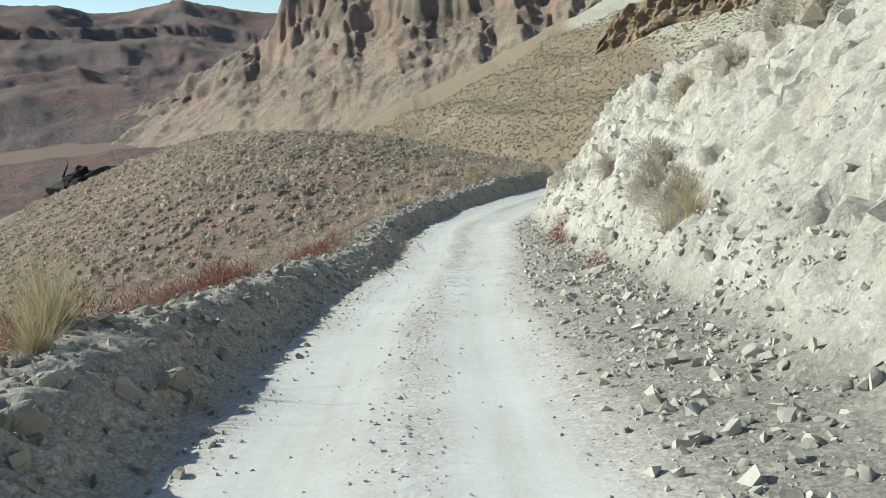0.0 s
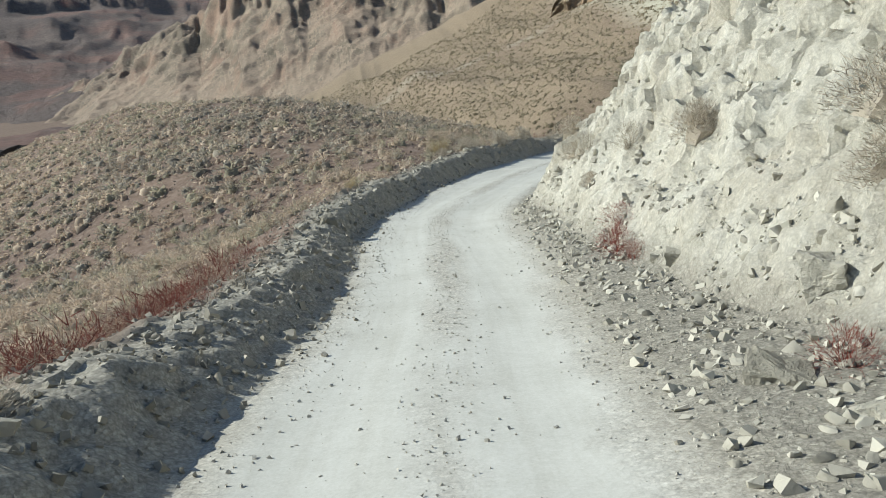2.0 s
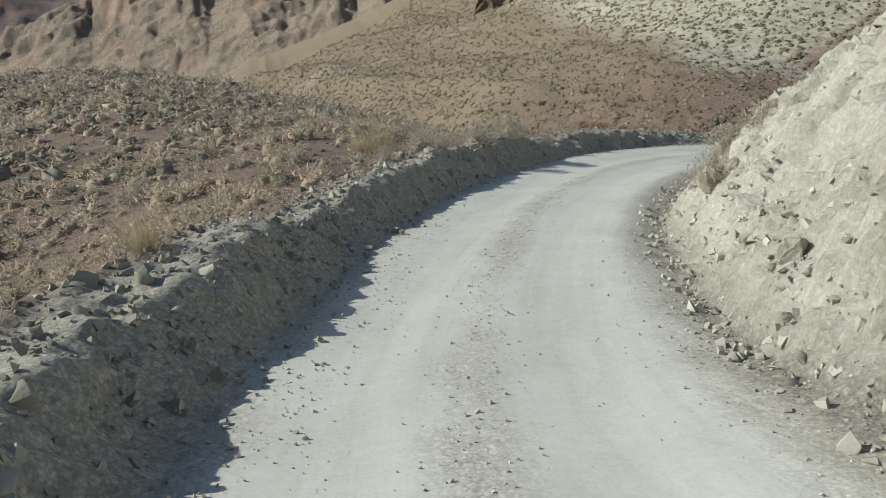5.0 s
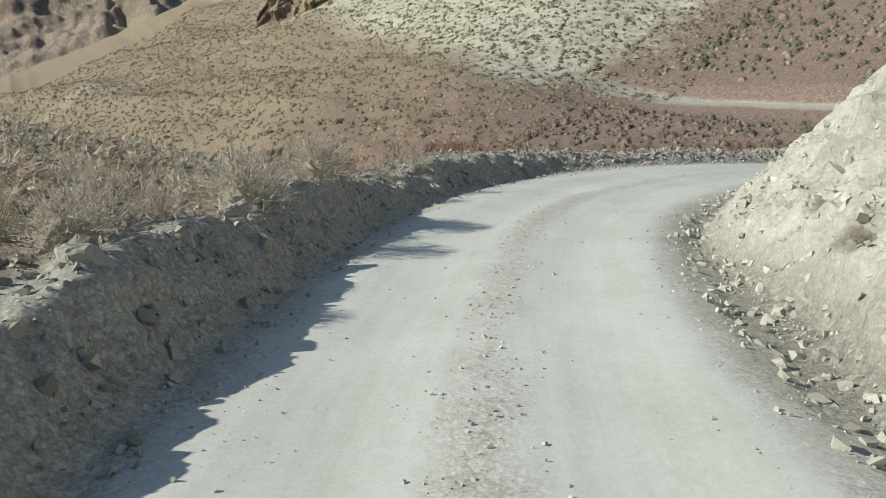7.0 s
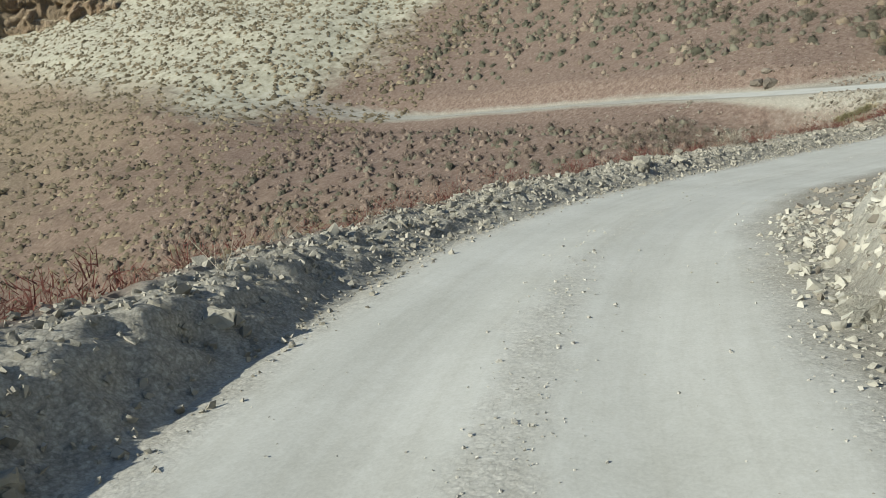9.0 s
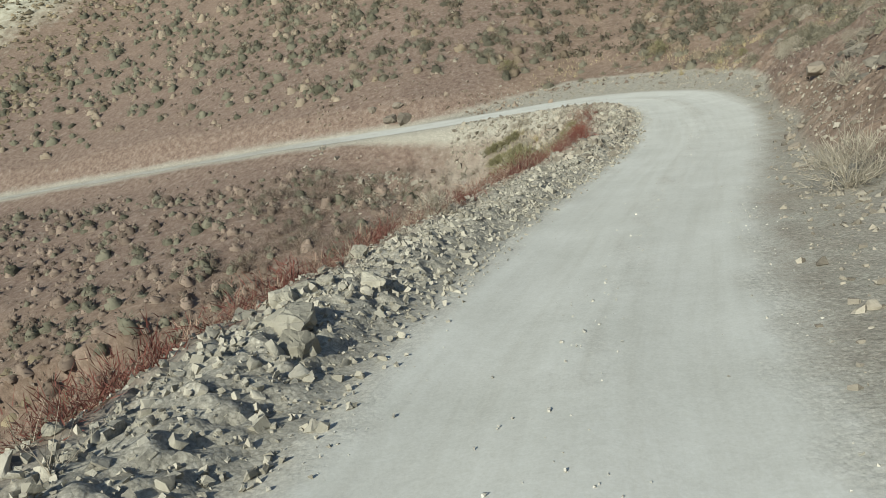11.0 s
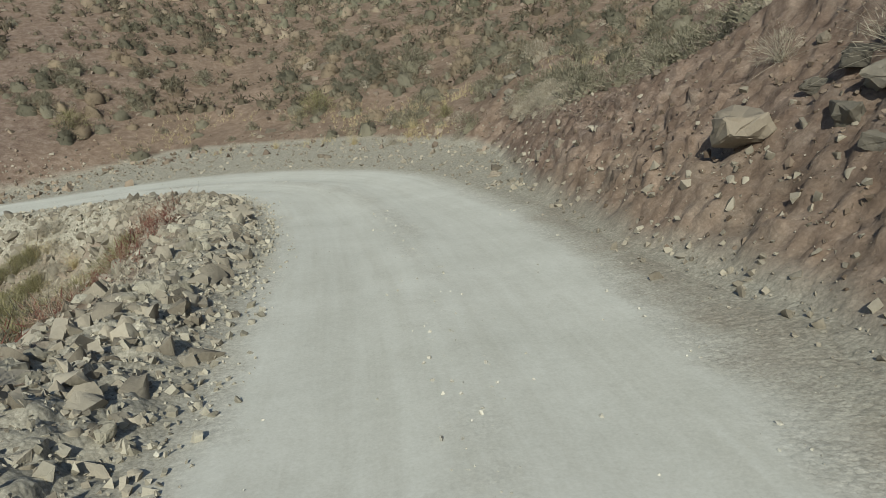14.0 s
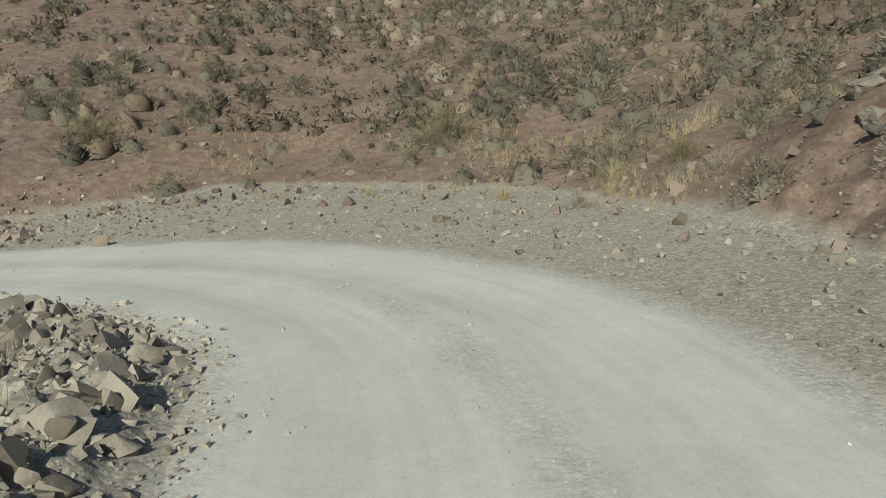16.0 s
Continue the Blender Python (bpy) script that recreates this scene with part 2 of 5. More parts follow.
def ramp(nodes, stops):
    r = nodes.new("ShaderNodeValToRGB")
    e = r.color_ramp.elements
    e[0].position, e[0].color = stops[0][0], (*stops[0][1], 1)
    e[1].position, e[1].color = stops[-1][0], (*stops[-1][1], 1)
    for p, c in stops[1:-1]:
        e.new(p).color = (*c, 1)
    return r


def tex(nodes, links, scale, detail=6, rough=0.6, kind="noise", coord=None):
    t = nodes.new("ShaderNodeTexNoise" if kind == "noise" else "ShaderNodeTexVoronoi")
    t.inputs["Scale"].default_value = scale
    if kind == "noise":
        t.inputs["Detail"].default_value, t.inputs["Roughness"].default_value = detail, rough
    if coord is None:
        coord = nodes.new("ShaderNodeNewGeometry").outputs["Position"]
    links.new(coord, t.inputs["Vector"])
    return t


def mix(nodes, links, fac, a, b, mode="MIX"):
    m = nodes.new("ShaderNodeMix")
    m.data_type, m.blend_type = "RGBA", mode
    for slot, v in (("Factor", fac), ("A", a), ("B", b)):
        sock = next(i for i in m.inputs if i.name == slot and (slot == "Factor" and i.type == "VALUE" or slot != "Factor" and i.type == "RGBA"))
        if isinstance(v, (int, float)):
            sock.default_value = v
        elif isinstance(v, tuple):
            sock.default_value = (*v, 1)
        else:
            links.new(v, sock)
    return next(o for o in m.outputs if o.type == "RGBA")


def calc(nodes, links, op, a, b=0.0):
    m = nodes.new("ShaderNodeMath")
    m.operation, m.use_clamp = op, False
    for k, v in enumerate((a, b)):
        if isinstance(v, (int, float)):
            m.inputs[k].default_value = v
        else:
            links.new(v, m.inputs[k])
    return m.outputs[0]


def bump(nodes, links, bsdf, height, strength, distance):
    b = nodes.new("ShaderNodeBump")
    b.inputs["Strength"].default_value, b.inputs["Distance"].default_value = strength, distance
    links.new(height, b.inputs["Height"])
    links.new(b.outputs[0], bsdf.inputs["Normal"])


def edge(nodes, links, mask, noise_out, width=0.35):
    """A mask whose edge is broken up by a noise."""
    wob = calc(nodes, links, "MULTIPLY", calc(nodes, links, "SUBTRACT", noise_out, 0.5), 0.9)
    r = nodes.new("ShaderNodeMapRange")
    r.inputs["From Min"].default_value, r.inputs["From Max"].default_value = 0.5 - width / 2, 0.5 + width / 2
    links.new(calc(nodes, links, "ADD", mask, wob), r.inputs["Value"])
    return r.outputs[0]


def ground_material():
    m, n, l, bsdf = material("desert_ground")
    z = n.new("ShaderNodeAttribute")
    z.attribute_name = "zone"
    sep = n.new("ShaderNodeSeparateColor")
    l.new(z.outputs["Color"], sep.inputs[0])
    z2 = n.new("ShaderNodeAttribute")
    z2.attribute_name = "cover"
    sep2 = n.new("ShaderNodeSeparateColor")
    l.new(z2.outputs["Color"], sep2.inputs[0])
    big, mid, small = tex(n, l, 0.12, 5), tex(n, l, 1.1, 8, 0.65), tex(n, l, 9, 8, 0.7)
    soft = tex(n, l, 0.9, 3, 0.5)
    grit = tex(n, l, 38, 6, 0.75)
    earth = tex(n, l, 3.2, 9, 0.72)
    soil = ramp(n, [(0.3, (0.125, 0.087, 0.066)), (0.5, (0.215, 0.158, 0.122)), (0.72, (0.33, 0.258, 0.207))])
    l.new(earth.outputs[0], soil.inputs[0])
    blot = tex(n, l, 0.45, 5, 0.6)
    soil2 = mix(n, l, calc(n, l, "MULTIPLY", big.outputs[0], 0.45), soil.outputs[0], (0.195, 0.145, 0.108))
    soil2 = mix(n, l, 0.55, soil2, blot.outputs[0], "OVERLAY")
    red = ramp(n, [(0.3, (0.125, 0.084, 0.066)), (0.5, (0.202, 0.149, 0.12)), (0.72, (0.315, 0.252, 0.21))])
    l.new(earth.outputs[0], red.inputs[0])
    col = mix(n, l, edge(n, l, sep.outputs[2], mid.outputs[0], 0.6), soil2, red.outputs[0])
    clay = ramp(n, [(0.28, (0.40, 0.38, 0.31)), (0.48, (0.58, 0.557, 0.475)), (0.7, (0.68, 0.658, 0.57))])
    l.new(mid.outputs[0], clay.inputs[0])
    warped = n.new("ShaderNodeVectorMath")
    warped.operation = "MULTIPLY_ADD"
    l.new(mid.outputs["Color"], warped.inputs[0])
    warped.inputs[1].default_value = (0.9, 0.9, 0.9)
    l.new(n.new("ShaderNodeNewGeometry").outputs["Position"], warped.inputs[2])
    crack = tex(n, l, 1.3, kind="voronoi", coord=warped.outputs[0])
    crack.feature = "DISTANCE_TO_EDGE"
    thin = n.new("ShaderNodeMapRange")
    thin.inputs["From Min"].default_value, thin.inputs["From Max"].default_value = 0.0, 0.045
    thin.inputs["To Min"].default_value, thin.inputs["To Max"].default_value = 0.4, 0.0
    l.new(crack.outputs["Distance"], thin.inputs["Value"])
    stain = n.new("ShaderNodeMapRange")
    stain.inputs["From Min"].default_value, stain.inputs["From Max"].default_value = 0.46, 0.66
    stain.inputs["To Max"].default_value = 0.42
    l.new(tex(n, l, 0.7, 7, 0.7).outputs[0], stain.inputs["Value"])
    clay1 = mix(n, l, stain.outputs[0], clay.outputs[0], (0.44, 0.385, 0.295))
    clay2 = mix(n, l, 0.6, clay1, small.outputs[0], "SOFT_LIGHT")
    here = n.new("ShaderNodeMapRange")
    here.inputs["From Min"].default_value, here.inputs["From Max"].default_value = 0.48, 0.62
    l.new(blot.outputs[0], here.inputs["Value"])
    clay2 = mix(n, l, calc(n, l, "MULTIPLY", thin.outputs[0], here.outputs[0]), clay2, (0.16, 0.15, 0.115))
    col = mix(n, l, edge(n, l, sep.outputs[1], small.outputs[0], 0.3), col, clay2)
    cream = ramp(n, [(0.3, (0.27, 0.255, 0.19)), (0.5, (0.42, 0.40, 0.31)), (0.7, (0.53, 0.505, 0.41))])
    l.new(mid.outputs[0], cream.inputs[0])
    col = mix(n, l, edge(n, l, z.outputs["Alpha"], mid.outputs[0], 0.6), col, cream.outputs[0])
    gravel = ramp(n, [(0.3, (0.28, 0.262, 0.217)), (0.5, (0.365, 0.343, 0.287)), (0.72, (0.45, 0.425, 0.36))])
    l.new(grit.outputs[0], gravel.inputs[0])
    col = mix(n, l, edge(n, l, sep2.outputs[0], mid.outputs[0], 0.8), col, gravel.outputs[0])
    pale = ramp(n, [(0.3, (0.19, 0.148, 0.102)), (0.55, (0.285, 0.226, 0.158)), (0.75, (0.39, 0.322, 0.235))])
    l.new(earth.outputs[0], pale.inputs[0])
    col = mix(n, l, edge(n, l, sep2.outputs[1], mid.outputs[0], 0.5), col, pale.outputs[0])
    lane = n.new("ShaderNodeAttribute")
    lane.attribute_name = "lane"
    stretch = n.new("ShaderNodeVectorMath")
    stretch.operation = "MULTIPLY"
    stretch.inputs[1].default_value = (5.0, 0.22, 0.0)
    l.new(lane.outputs["Color"], stretch.inputs[0])
    streak = tex(n, l, 1.0, 6, 0.65, coord=stretch.outputs[0])
    dust = ramp(n, [(0.25, (0.49, 0.483, 0.43)), (0.5, (0.545, 0.542, 0.492)), (0.75, (0.58, 0.58, 0.53))])
    l.new(streak.outputs[0], dust.inputs[0])
    dusty = mix(n, l, 0.35, dust.outputs[0], soft.outputs[0], "SOFT_LIGHT")
    road_grit = ramp(n, [(0.3, (0.36, 0.343, 0.295)), (0.5, (0.475, 0.456, 0.40)), (0.72, (0.57, 0.55, 0.485))])
    l.new(grit.outputs[0], road_grit.inputs[0])
    rut = edge(n, l, sep2.outputs[2], mid.outputs[0], 0.6)
    road = mix(n, l, rut, road_grit.outputs[0], dusty)
    road = mix(n, l, 0.3, road, small.outputs[0], "SOFT_LIGHT")
    road = mix(n, l, 0.22, road, grit.outputs[0], "OVERLAY")
    col = mix(n, l, edge(n, l, sep.outputs[0], mid.outputs[0], 0.8), col, road)
    bare = calc(n, l, "SUBTRACT", 1.0, calc(n, l, "MULTIPLY", sep.outputs[0], 0.7))
    grain = mix(n, l, calc(n, l, "MULTIPLY", bare, 0.22), col, grit.outputs[0], "OVERLAY")
    # loose gravel: single pebbles of two sizes with dark gaps between them
    off_road = calc(n, l, "SUBTRACT", 1.0, sep.outputs[0])
    loose = calc(n, l, "MULTIPLY", calc(n, l, "MAXIMUM", calc(n, l, "MULTIPLY", sep2.outputs[0], 0.7), calc(n, l, "MULTIPLY", sep.outputs[2], 0.65)), off_road)
    loose = calc(n, l, "MAXIMUM", loose, calc(n, l, "MULTIPLY", calc(n, l, "SUBTRACT", 1.0, rut), calc(n, l, "MULTIPLY", sep.outputs[0], 0.65)))
    loose = calc(n, l, "MAXIMUM", loose, calc(n, l, "MULTIPLY", sep.outputs[1], 0.22))
    loose = calc(n, l, "MULTIPLY", calc(n, l, "MAXIMUM", loose, calc(n, l, "MULTIPLY", calc(n, l, "MULTIPLY", off_road, off_road), 0.35)), 0.85)
    pebble_height = None
    for size in (17.0, 42.0):
        cells = tex(n, l, size, kind="voronoi")
        cells.inputs["Randomness"].default_value = 1.0
        tone = n.new("ShaderNodeRGBToBW")
        l.new(cells.outputs["Color"], tone.inputs[0])
        shade = n.new("ShaderNodeMapRange")
        shade.inputs["From Min"].default_value, shade.inputs["From Max"].default_value = 0.2, 0.8
        shade.inputs["To Min"].default_value, shade.inputs["To Max"].default_value = 0.8, 1.25
        l.new(tone.outputs[0], shade.inputs["Value"])
        gap = n.new("ShaderNodeMapRange")
        gap.inputs["From Min"].default_value, gap.inputs["From Max"].default_value = 0.42, 0.68
        gap.inputs["To Min"].default_value, gap.inputs["To Max"].default_value = 1.0, 0.75
        l.new(cells.outputs["Distance"], gap.inputs["Value"])
        both = n.new("ShaderNodeCombineColor")
        for k in range(3):
            l.new(calc(n, l, "MULTIPLY", shade.outputs[0], gap.outputs[0]), both.inputs[k])
        grain = mix(n, l, loose, grain, both.outputs[0], "MULTIPLY")
        dome_height = calc(n, l, "MULTIPLY", calc(n, l, "SUBTRACT", tone.outputs[0], cells.outputs["Distance"]), 0.2 / size)
        pebble_height = dome_height if pebble_height is None else calc(n, l, "ADD", pebble_height, dome_height)
    flecks = tex(n, l, 15.0, kind="voronoi")
    fleck_tone = n.new("ShaderNodeRGBToBW")
    l.new(flecks.outputs["Color"], fleck_tone.inputs[0])
    near = n.new("ShaderNodeMapRange")
    near.inputs["From Min"].default_value, near.inputs["From Max"].default_value = 0.34, 0.22
    l.new(flecks.outputs["Distance"], near.inputs["Value"])
    slope = calc(n, l, "SUBTRACT", 1.0, calc(n, l, "MAXIMUM", sep.outputs[0], sep.outputs[1]))
    grain = mix(n, l, calc(n, l, "MULTIPLY", calc(n, l, "MULTIPLY", near.outputs[0], slope), 0.22), grain, fleck_tone.outputs[0], "OVERLAY")
    l.new(grain, bsdf.inputs["Base Color"])
    bsdf.inputs["Roughness"].default_value = 0.95
    bsdf.inputs["Specular IOR Level"].default_value = 0.12
    h = calc(n, l, "ADD", calc(n, l, "MULTIPLY", small.outputs[0], 0.35), calc(n, l, "MULTIPLY", grit.outputs[0], 0.25))
    h = calc(n, l, "MULTIPLY", calc(n, l, "MULTIPLY", h, calc(n, l, "SUBTRACT", 1.0, calc(n, l, "MULTIPLY", sep.outputs[0], 0.6))), 0.012)
    h = calc(n, l, "ADD", h, calc(n, l, "MULTIPLY", pebble_height, loose))
    rugged = calc(n, l, "ADD", calc(n, l, "MULTIPLY", mid.outputs[0], 0.06), calc(n, l, "MULTIPLY", small.outputs[0], 0.07))
    rugged = calc(n, l, "ADD", rugged, calc(n, l, "MULTIPLY", grit.outputs[0], 0.03))
    h = calc(n, l, "ADD", h, calc(n, l, "MULTIPLY", rugged, calc(n, l, "MAXIMUM", sep.outputs[1], calc(n, l, "MULTIPLY", sep.outputs[2], 0.3))))
    bump(n, l, bsdf, h, 0.9, 1.0)
    return m


def mesh_from(name, verts, faces, mat, smooth=False):
    me = bpy.data.meshes.new(name)
    me.from_pydata(np.asarray(verts).tolist() if not isinstance(verts, list) else verts, [], np.asarray(faces).tolist() if not isinstance(faces, list) else faces)
    me.materials.append(mat)
    if smooth:
        me.polygons.foreach_set("use_smooth", np.ones(len(me.polygons), bool))
    me.update()
    return me


def grid_mesh(name, X, Y, Z, mat):
    ny, nx = X.shape
    me = bpy.data.meshes.new(name)
    i = np.arange(nx * ny).reshape(ny, nx)
    quads = np.stack([i[:-1, :-1], i[:-1, 1:], i[1:, 1:], i[1:, :-1]], -1).reshape(-1, 4)
    me.vertices.add(nx * ny)
    me.vertices.foreach_set("co", np.stack([X, Y, Z], -1).astype(np.float32).ravel())
    me.loops.add(quads.size)
    me.loops.foreach_set("vertex_index", quads.astype(np.int32).ravel())
    me.polygons.add(len(quads))
    me.polygons.foreach_set("loop_start", np.arange(0, quads.size, 4, dtype=np.int32))
    me.polygons.foreach_set("use_smooth", np.ones(len(quads), bool))
    me.materials.append(mat)
    me.update(calc_edges=True)
    return me


def spread(lo, hi, fine, first, last, grow=1.09):
    """Grid lines: fine steps from lo to hi, growing steps out to first and last."""
    mid = list(np.arange(lo, hi, fine))
    w, out = fine, []
    a = lo
    while a > first:
        w *= grow
        a -= w
        out.append(a)
    b, w, tail = hi, fine, [hi]
    while b < last:
        w *= grow
        b += w
        tail.append(b)
    return np.array([*reversed(out), *mid, *tail])


def paint(ob, X, Y, Z, gd, gs, g_on, g_rough):
    """Where road, clay, red soil, gravel, pale soil and wheel tracks lie."""
    fx, fy = X.ravel(), Y.ravel()
    zone, cover = np.zeros((len(fx), 4), np.float32), np.zeros((len(fx), 4), np.float32)
    cover[:, 3] = 1
    near_right, near_left = (gd > 0), (gd <= 0)
    g_foot = cut_foot(gs)
    g_left, g_right = left_edge(gs), right_edge(gs)
    zone[:, 0] = g_on * (1 - 0.6 * step(S_FAR + 2, S_FAR + 18, gs)) * (1 - 0.6 * step(S_FAR + 34, S_FAR + 56, gs))
    white = near_right * step(S_STRAIGHT + 2, S_STRAIGHT - 6, gs) * step(8.5, 6.5, gd + g_rough) * (0.55 * step(g_right, g_right + 0.5, gd) + 0.45 * step(g_foot - 0.35, g_foot + 0.35, gd))
    zone[:, 1] = white
    redness = near_left * step(g_left + 1.0, g_left + 1.9, -gd) * (0.62 + 0.5 * fbm(fx / 9, fy / 9, 3, 70)) * step(S_NOSE, S_NOSE - 10, gs) * step(100, 70, fy)
    redness = redness + 0.85 * step(44, 54, fx) * step(108, 98, fy + 5 * fbm(fx / 12, fy / 12, 3, 68)) * step(46, 54, fy) * (1 - 0.55 * step(78, 94, fx))
    redness = redness + 0.55 * near_right * step(S_RED - 2, S_RED + 6, gs) * step(S_BEND + 8, S_BEND - 2, gs) * step(3.0, 4.0, gd)
    redness = redness + (0.0 + 0.45 * fbm(fx / 7, fy / 7, 4, 69)) * step(60, 72, fx) * step(70, 50, fy)
    redness = redness + 0.6 * near_right * step(S_BEND - 6, S_BEND - 3, gs) * step(S_BEND + 3, S_BEND + 1, gs) * step(2.6, 3.6, gd)
    redness = redness * (1 - 0.35 * near_left * step(11, 7, -gd) * step(S_RED - 8, S_RED, gs) * step(S_FAR + 3, S_FAR - 2, gs))
    zone[:, 2] = np.clip(redness, 0, 1)
    gravel = step(g_left + 1.7, g_left + 1.0, -gd) * near_left + near_right * step(g_foot + 0.4, g_foot - 0.1, gd) * (1 - 0.2 * step(S_STRAIGHT - 4, S_STRAIGHT + 6, gs) * step(S_BEND - 1, S_BEND - 6, gs))
    gravel = np.maximum(gravel, near_right * step(S_STRAIGHT - 8, S_STRAIGHT, gs) * step(S_BEND + 22, S_BEND + 12, gs) * step(5.0, 2.2, gd + 0.9 * g_rough) * 0.14)
    gravel = np.maximum(gravel, 0.35 * near_left * step(9, 6.5, -gd + 1.5 * g_rough) * step(S_BEND + 2, S_BEND + 7, gs) * step(S_FAR + 4, S_FAR - 1, gs))
    cover[:, 0] = gravel * step(S_END, S_END - 12, gs) * step(120, 90, fy)
    cover[:, 1] = 0.16 * near_left * step(HALF + 1.8, HALF + 3, -gd) * step(S_NOSE + 4, S_NOSE - 4, gs) + (0.7 + 0.2 * step(2, 16, Z.ravel()) + 0.25 * fbm(fx / 30, fy / 30, 3, 66)) * step(95, 125, fy) * step(-46, -30, Z.ravel())
    cover[:, 2] = np.clip(1 - 0.9 * np.exp(-(((gd - lane_middle(gs)) / 0.29) ** 2)) * (0.55 + 0.45 * step(S_STRAIGHT - 4, S_NOSE - 12, gs)) * (0.75 + 0.4 * vnoise(gs / 2.3, gd, 73)) - 0.8 * step(-0.55, 0.0, np.abs(gd) - np.where(gd > 0, g_right, g_left)), 0, 1)
    lane = np.stack([gd, gs, 0 * gd, 0 * gd + 1], -1).astype(np.float32)
    scree = 0.55 * step(6, 1, np.abs((fy - 193) + 0.39 * (fx - 25) + 7 * fbm(fx / 18, fy / 18, 3, 67))) * step(70, 45, fx)
    zone[:, 3] = np.clip(0.95 * step(50, 66, fx + 6 * fbm(fx / 15, fy / 15, 3, 64)) * step(99, 109, fy + 5 * fbm(fx / 12, fy / 12, 3, 68)) + scree * step(150, 170, fy), 0, 1)
    cover[:, 1] *= 1 - 0.85 * zone[:, 3]
    for key, data in (("zone", zone), ("cover", cover), ("lane", lane)):
        layer = ob.data.color_attributes.new(key, "FLOAT_COLOR", "POINT")
        layer.data.foreach_set("color", data.ravel())


# ---- the ground ----
GROUND = ground_material()
gx = spread(-8, 84, 0.38, -1500, 1500, 1.08)
gy = spread(-2, 66, 0.38, -900, 2600, 1.055)
GX, GY = np.meshgrid(gx, gy)
GZ, gd, gs, gzr, g_on, g_rut, g_rough, g_fine = terrain(GX, GY, True)
CUT_DEEP, BANK_DEEP = 6.6, 5.6
BERM_DEEP = 3.4
STRIPS = ((S0 + 3.5, S_NOSE + 12.5, CUT_DEEP, 1), (S_RED - 5, S_BEND + 3.5, BANK_DEEP, 1), (S0 + 1.5, S_BEND + 10, BERM_DEEP, -1))


def strip_start(s, side):
    return cut_foot(s) - 0.5 if side > 0 else left_edge(s) - 0.35


low = 0 * gd
for s0, s1, deep, side in STRIPS:
    inside = np.minimum(np.minimum(gs - s0, s1 - gs), np.minimum(side * gd - strip_start(gs, side), strip_start(gs, side) + deep - side * gd))
    low = np.maximum(low, step(0.35, 1.0, inside) * (side * gd > 0))
GZ_WHOLE = GZ
GZ = GZ - 0.5 * low.reshape(GZ.shape)
ground = tagged(new("ground", grid_mesh("ground", GX, GY, GZ, GROUND)), "dry desert hillside of tan and reddish soil with a pale dirt road cut into it", "ground", kind="structure")
paint(ground, GX, GY, GZ, gd, gs, g_on, g_rough)


def cells(u, v, seed):
    """Cracked cells one unit wide: distance to the nearest and the second point, and a number for each cell."""
    iu, iv = np.floor(u), np.floor(v)
    f1, f2, own = np.full(u.shape, 9.0), np.full(u.shape, 9.0), np.zeros(u.shape)
    for a in (-1, 0, 1):
        for c in (-1, 0, 1):
            pu = iu + a + 0.5 + 0.42 * lattice(iu + a, iv + c, seed)
            pv = iv + c + 0.5 + 0.42 * lattice(iu + a, iv + c, seed + 1)
            d = np.hypot(u - pu, v - pv)
            h = lattice(iu + a, iv + c, seed + 2)
            nearer = d < f1
            f2 = np.where(nearer, f1, np.minimum(f2, d))
            own, f1 = np.where(nearer, h, own), np.where(nearer, d, f1)
    return f1, f2, own


def bank_strip(name, s0, s1, deep, side, fine, relief, label, crease):
    """One face beside the road in fine detail: side 1 is the uphill cut, -1 the downhill berm."""
    s, u = np.meshgrid(np.arange(s0, s1, fine)[::side], np.arange(0, deep, fine))
    d = side * (strip_start(s.ravel(), side).reshape(s.shape) + u)
    tx, ty = np.interp(s, ALONG, TANGENT[:, 0]), np.interp(s, ALONG, TANGENT[:, 1])
    x, y = np.interp(s, ALONG, LINE[:, 0]) + d * ty, np.interp(s, ALONG, LINE[:, 1]) - d * tx
    z, gd, gs, gzr, g_on, g_rut, g_rough, g_fine = terrain(x, y, True)
    rim = np.minimum(np.minimum(s - s0, s1 - s), np.minimum(u, deep - u))
    out = relief(s, u - 0.5, x, y) * step(0.15, 0.9, rim) - 0.06 * step(0.5, 0.0, rim)
    lean = 0.6 * side * out
    x, y, z = x - lean * ty, y + lean * tx, z + 0.8 * out
    o = tagged(new(name, grid_mesh(name, x, y, z, GROUND)), label, "bank", kind="structure")
    o.data.set_sharp_from_angle(angle=radians(crease))
    paint(o, x, y, z, gd, gs, g_on, g_rough)
    return o


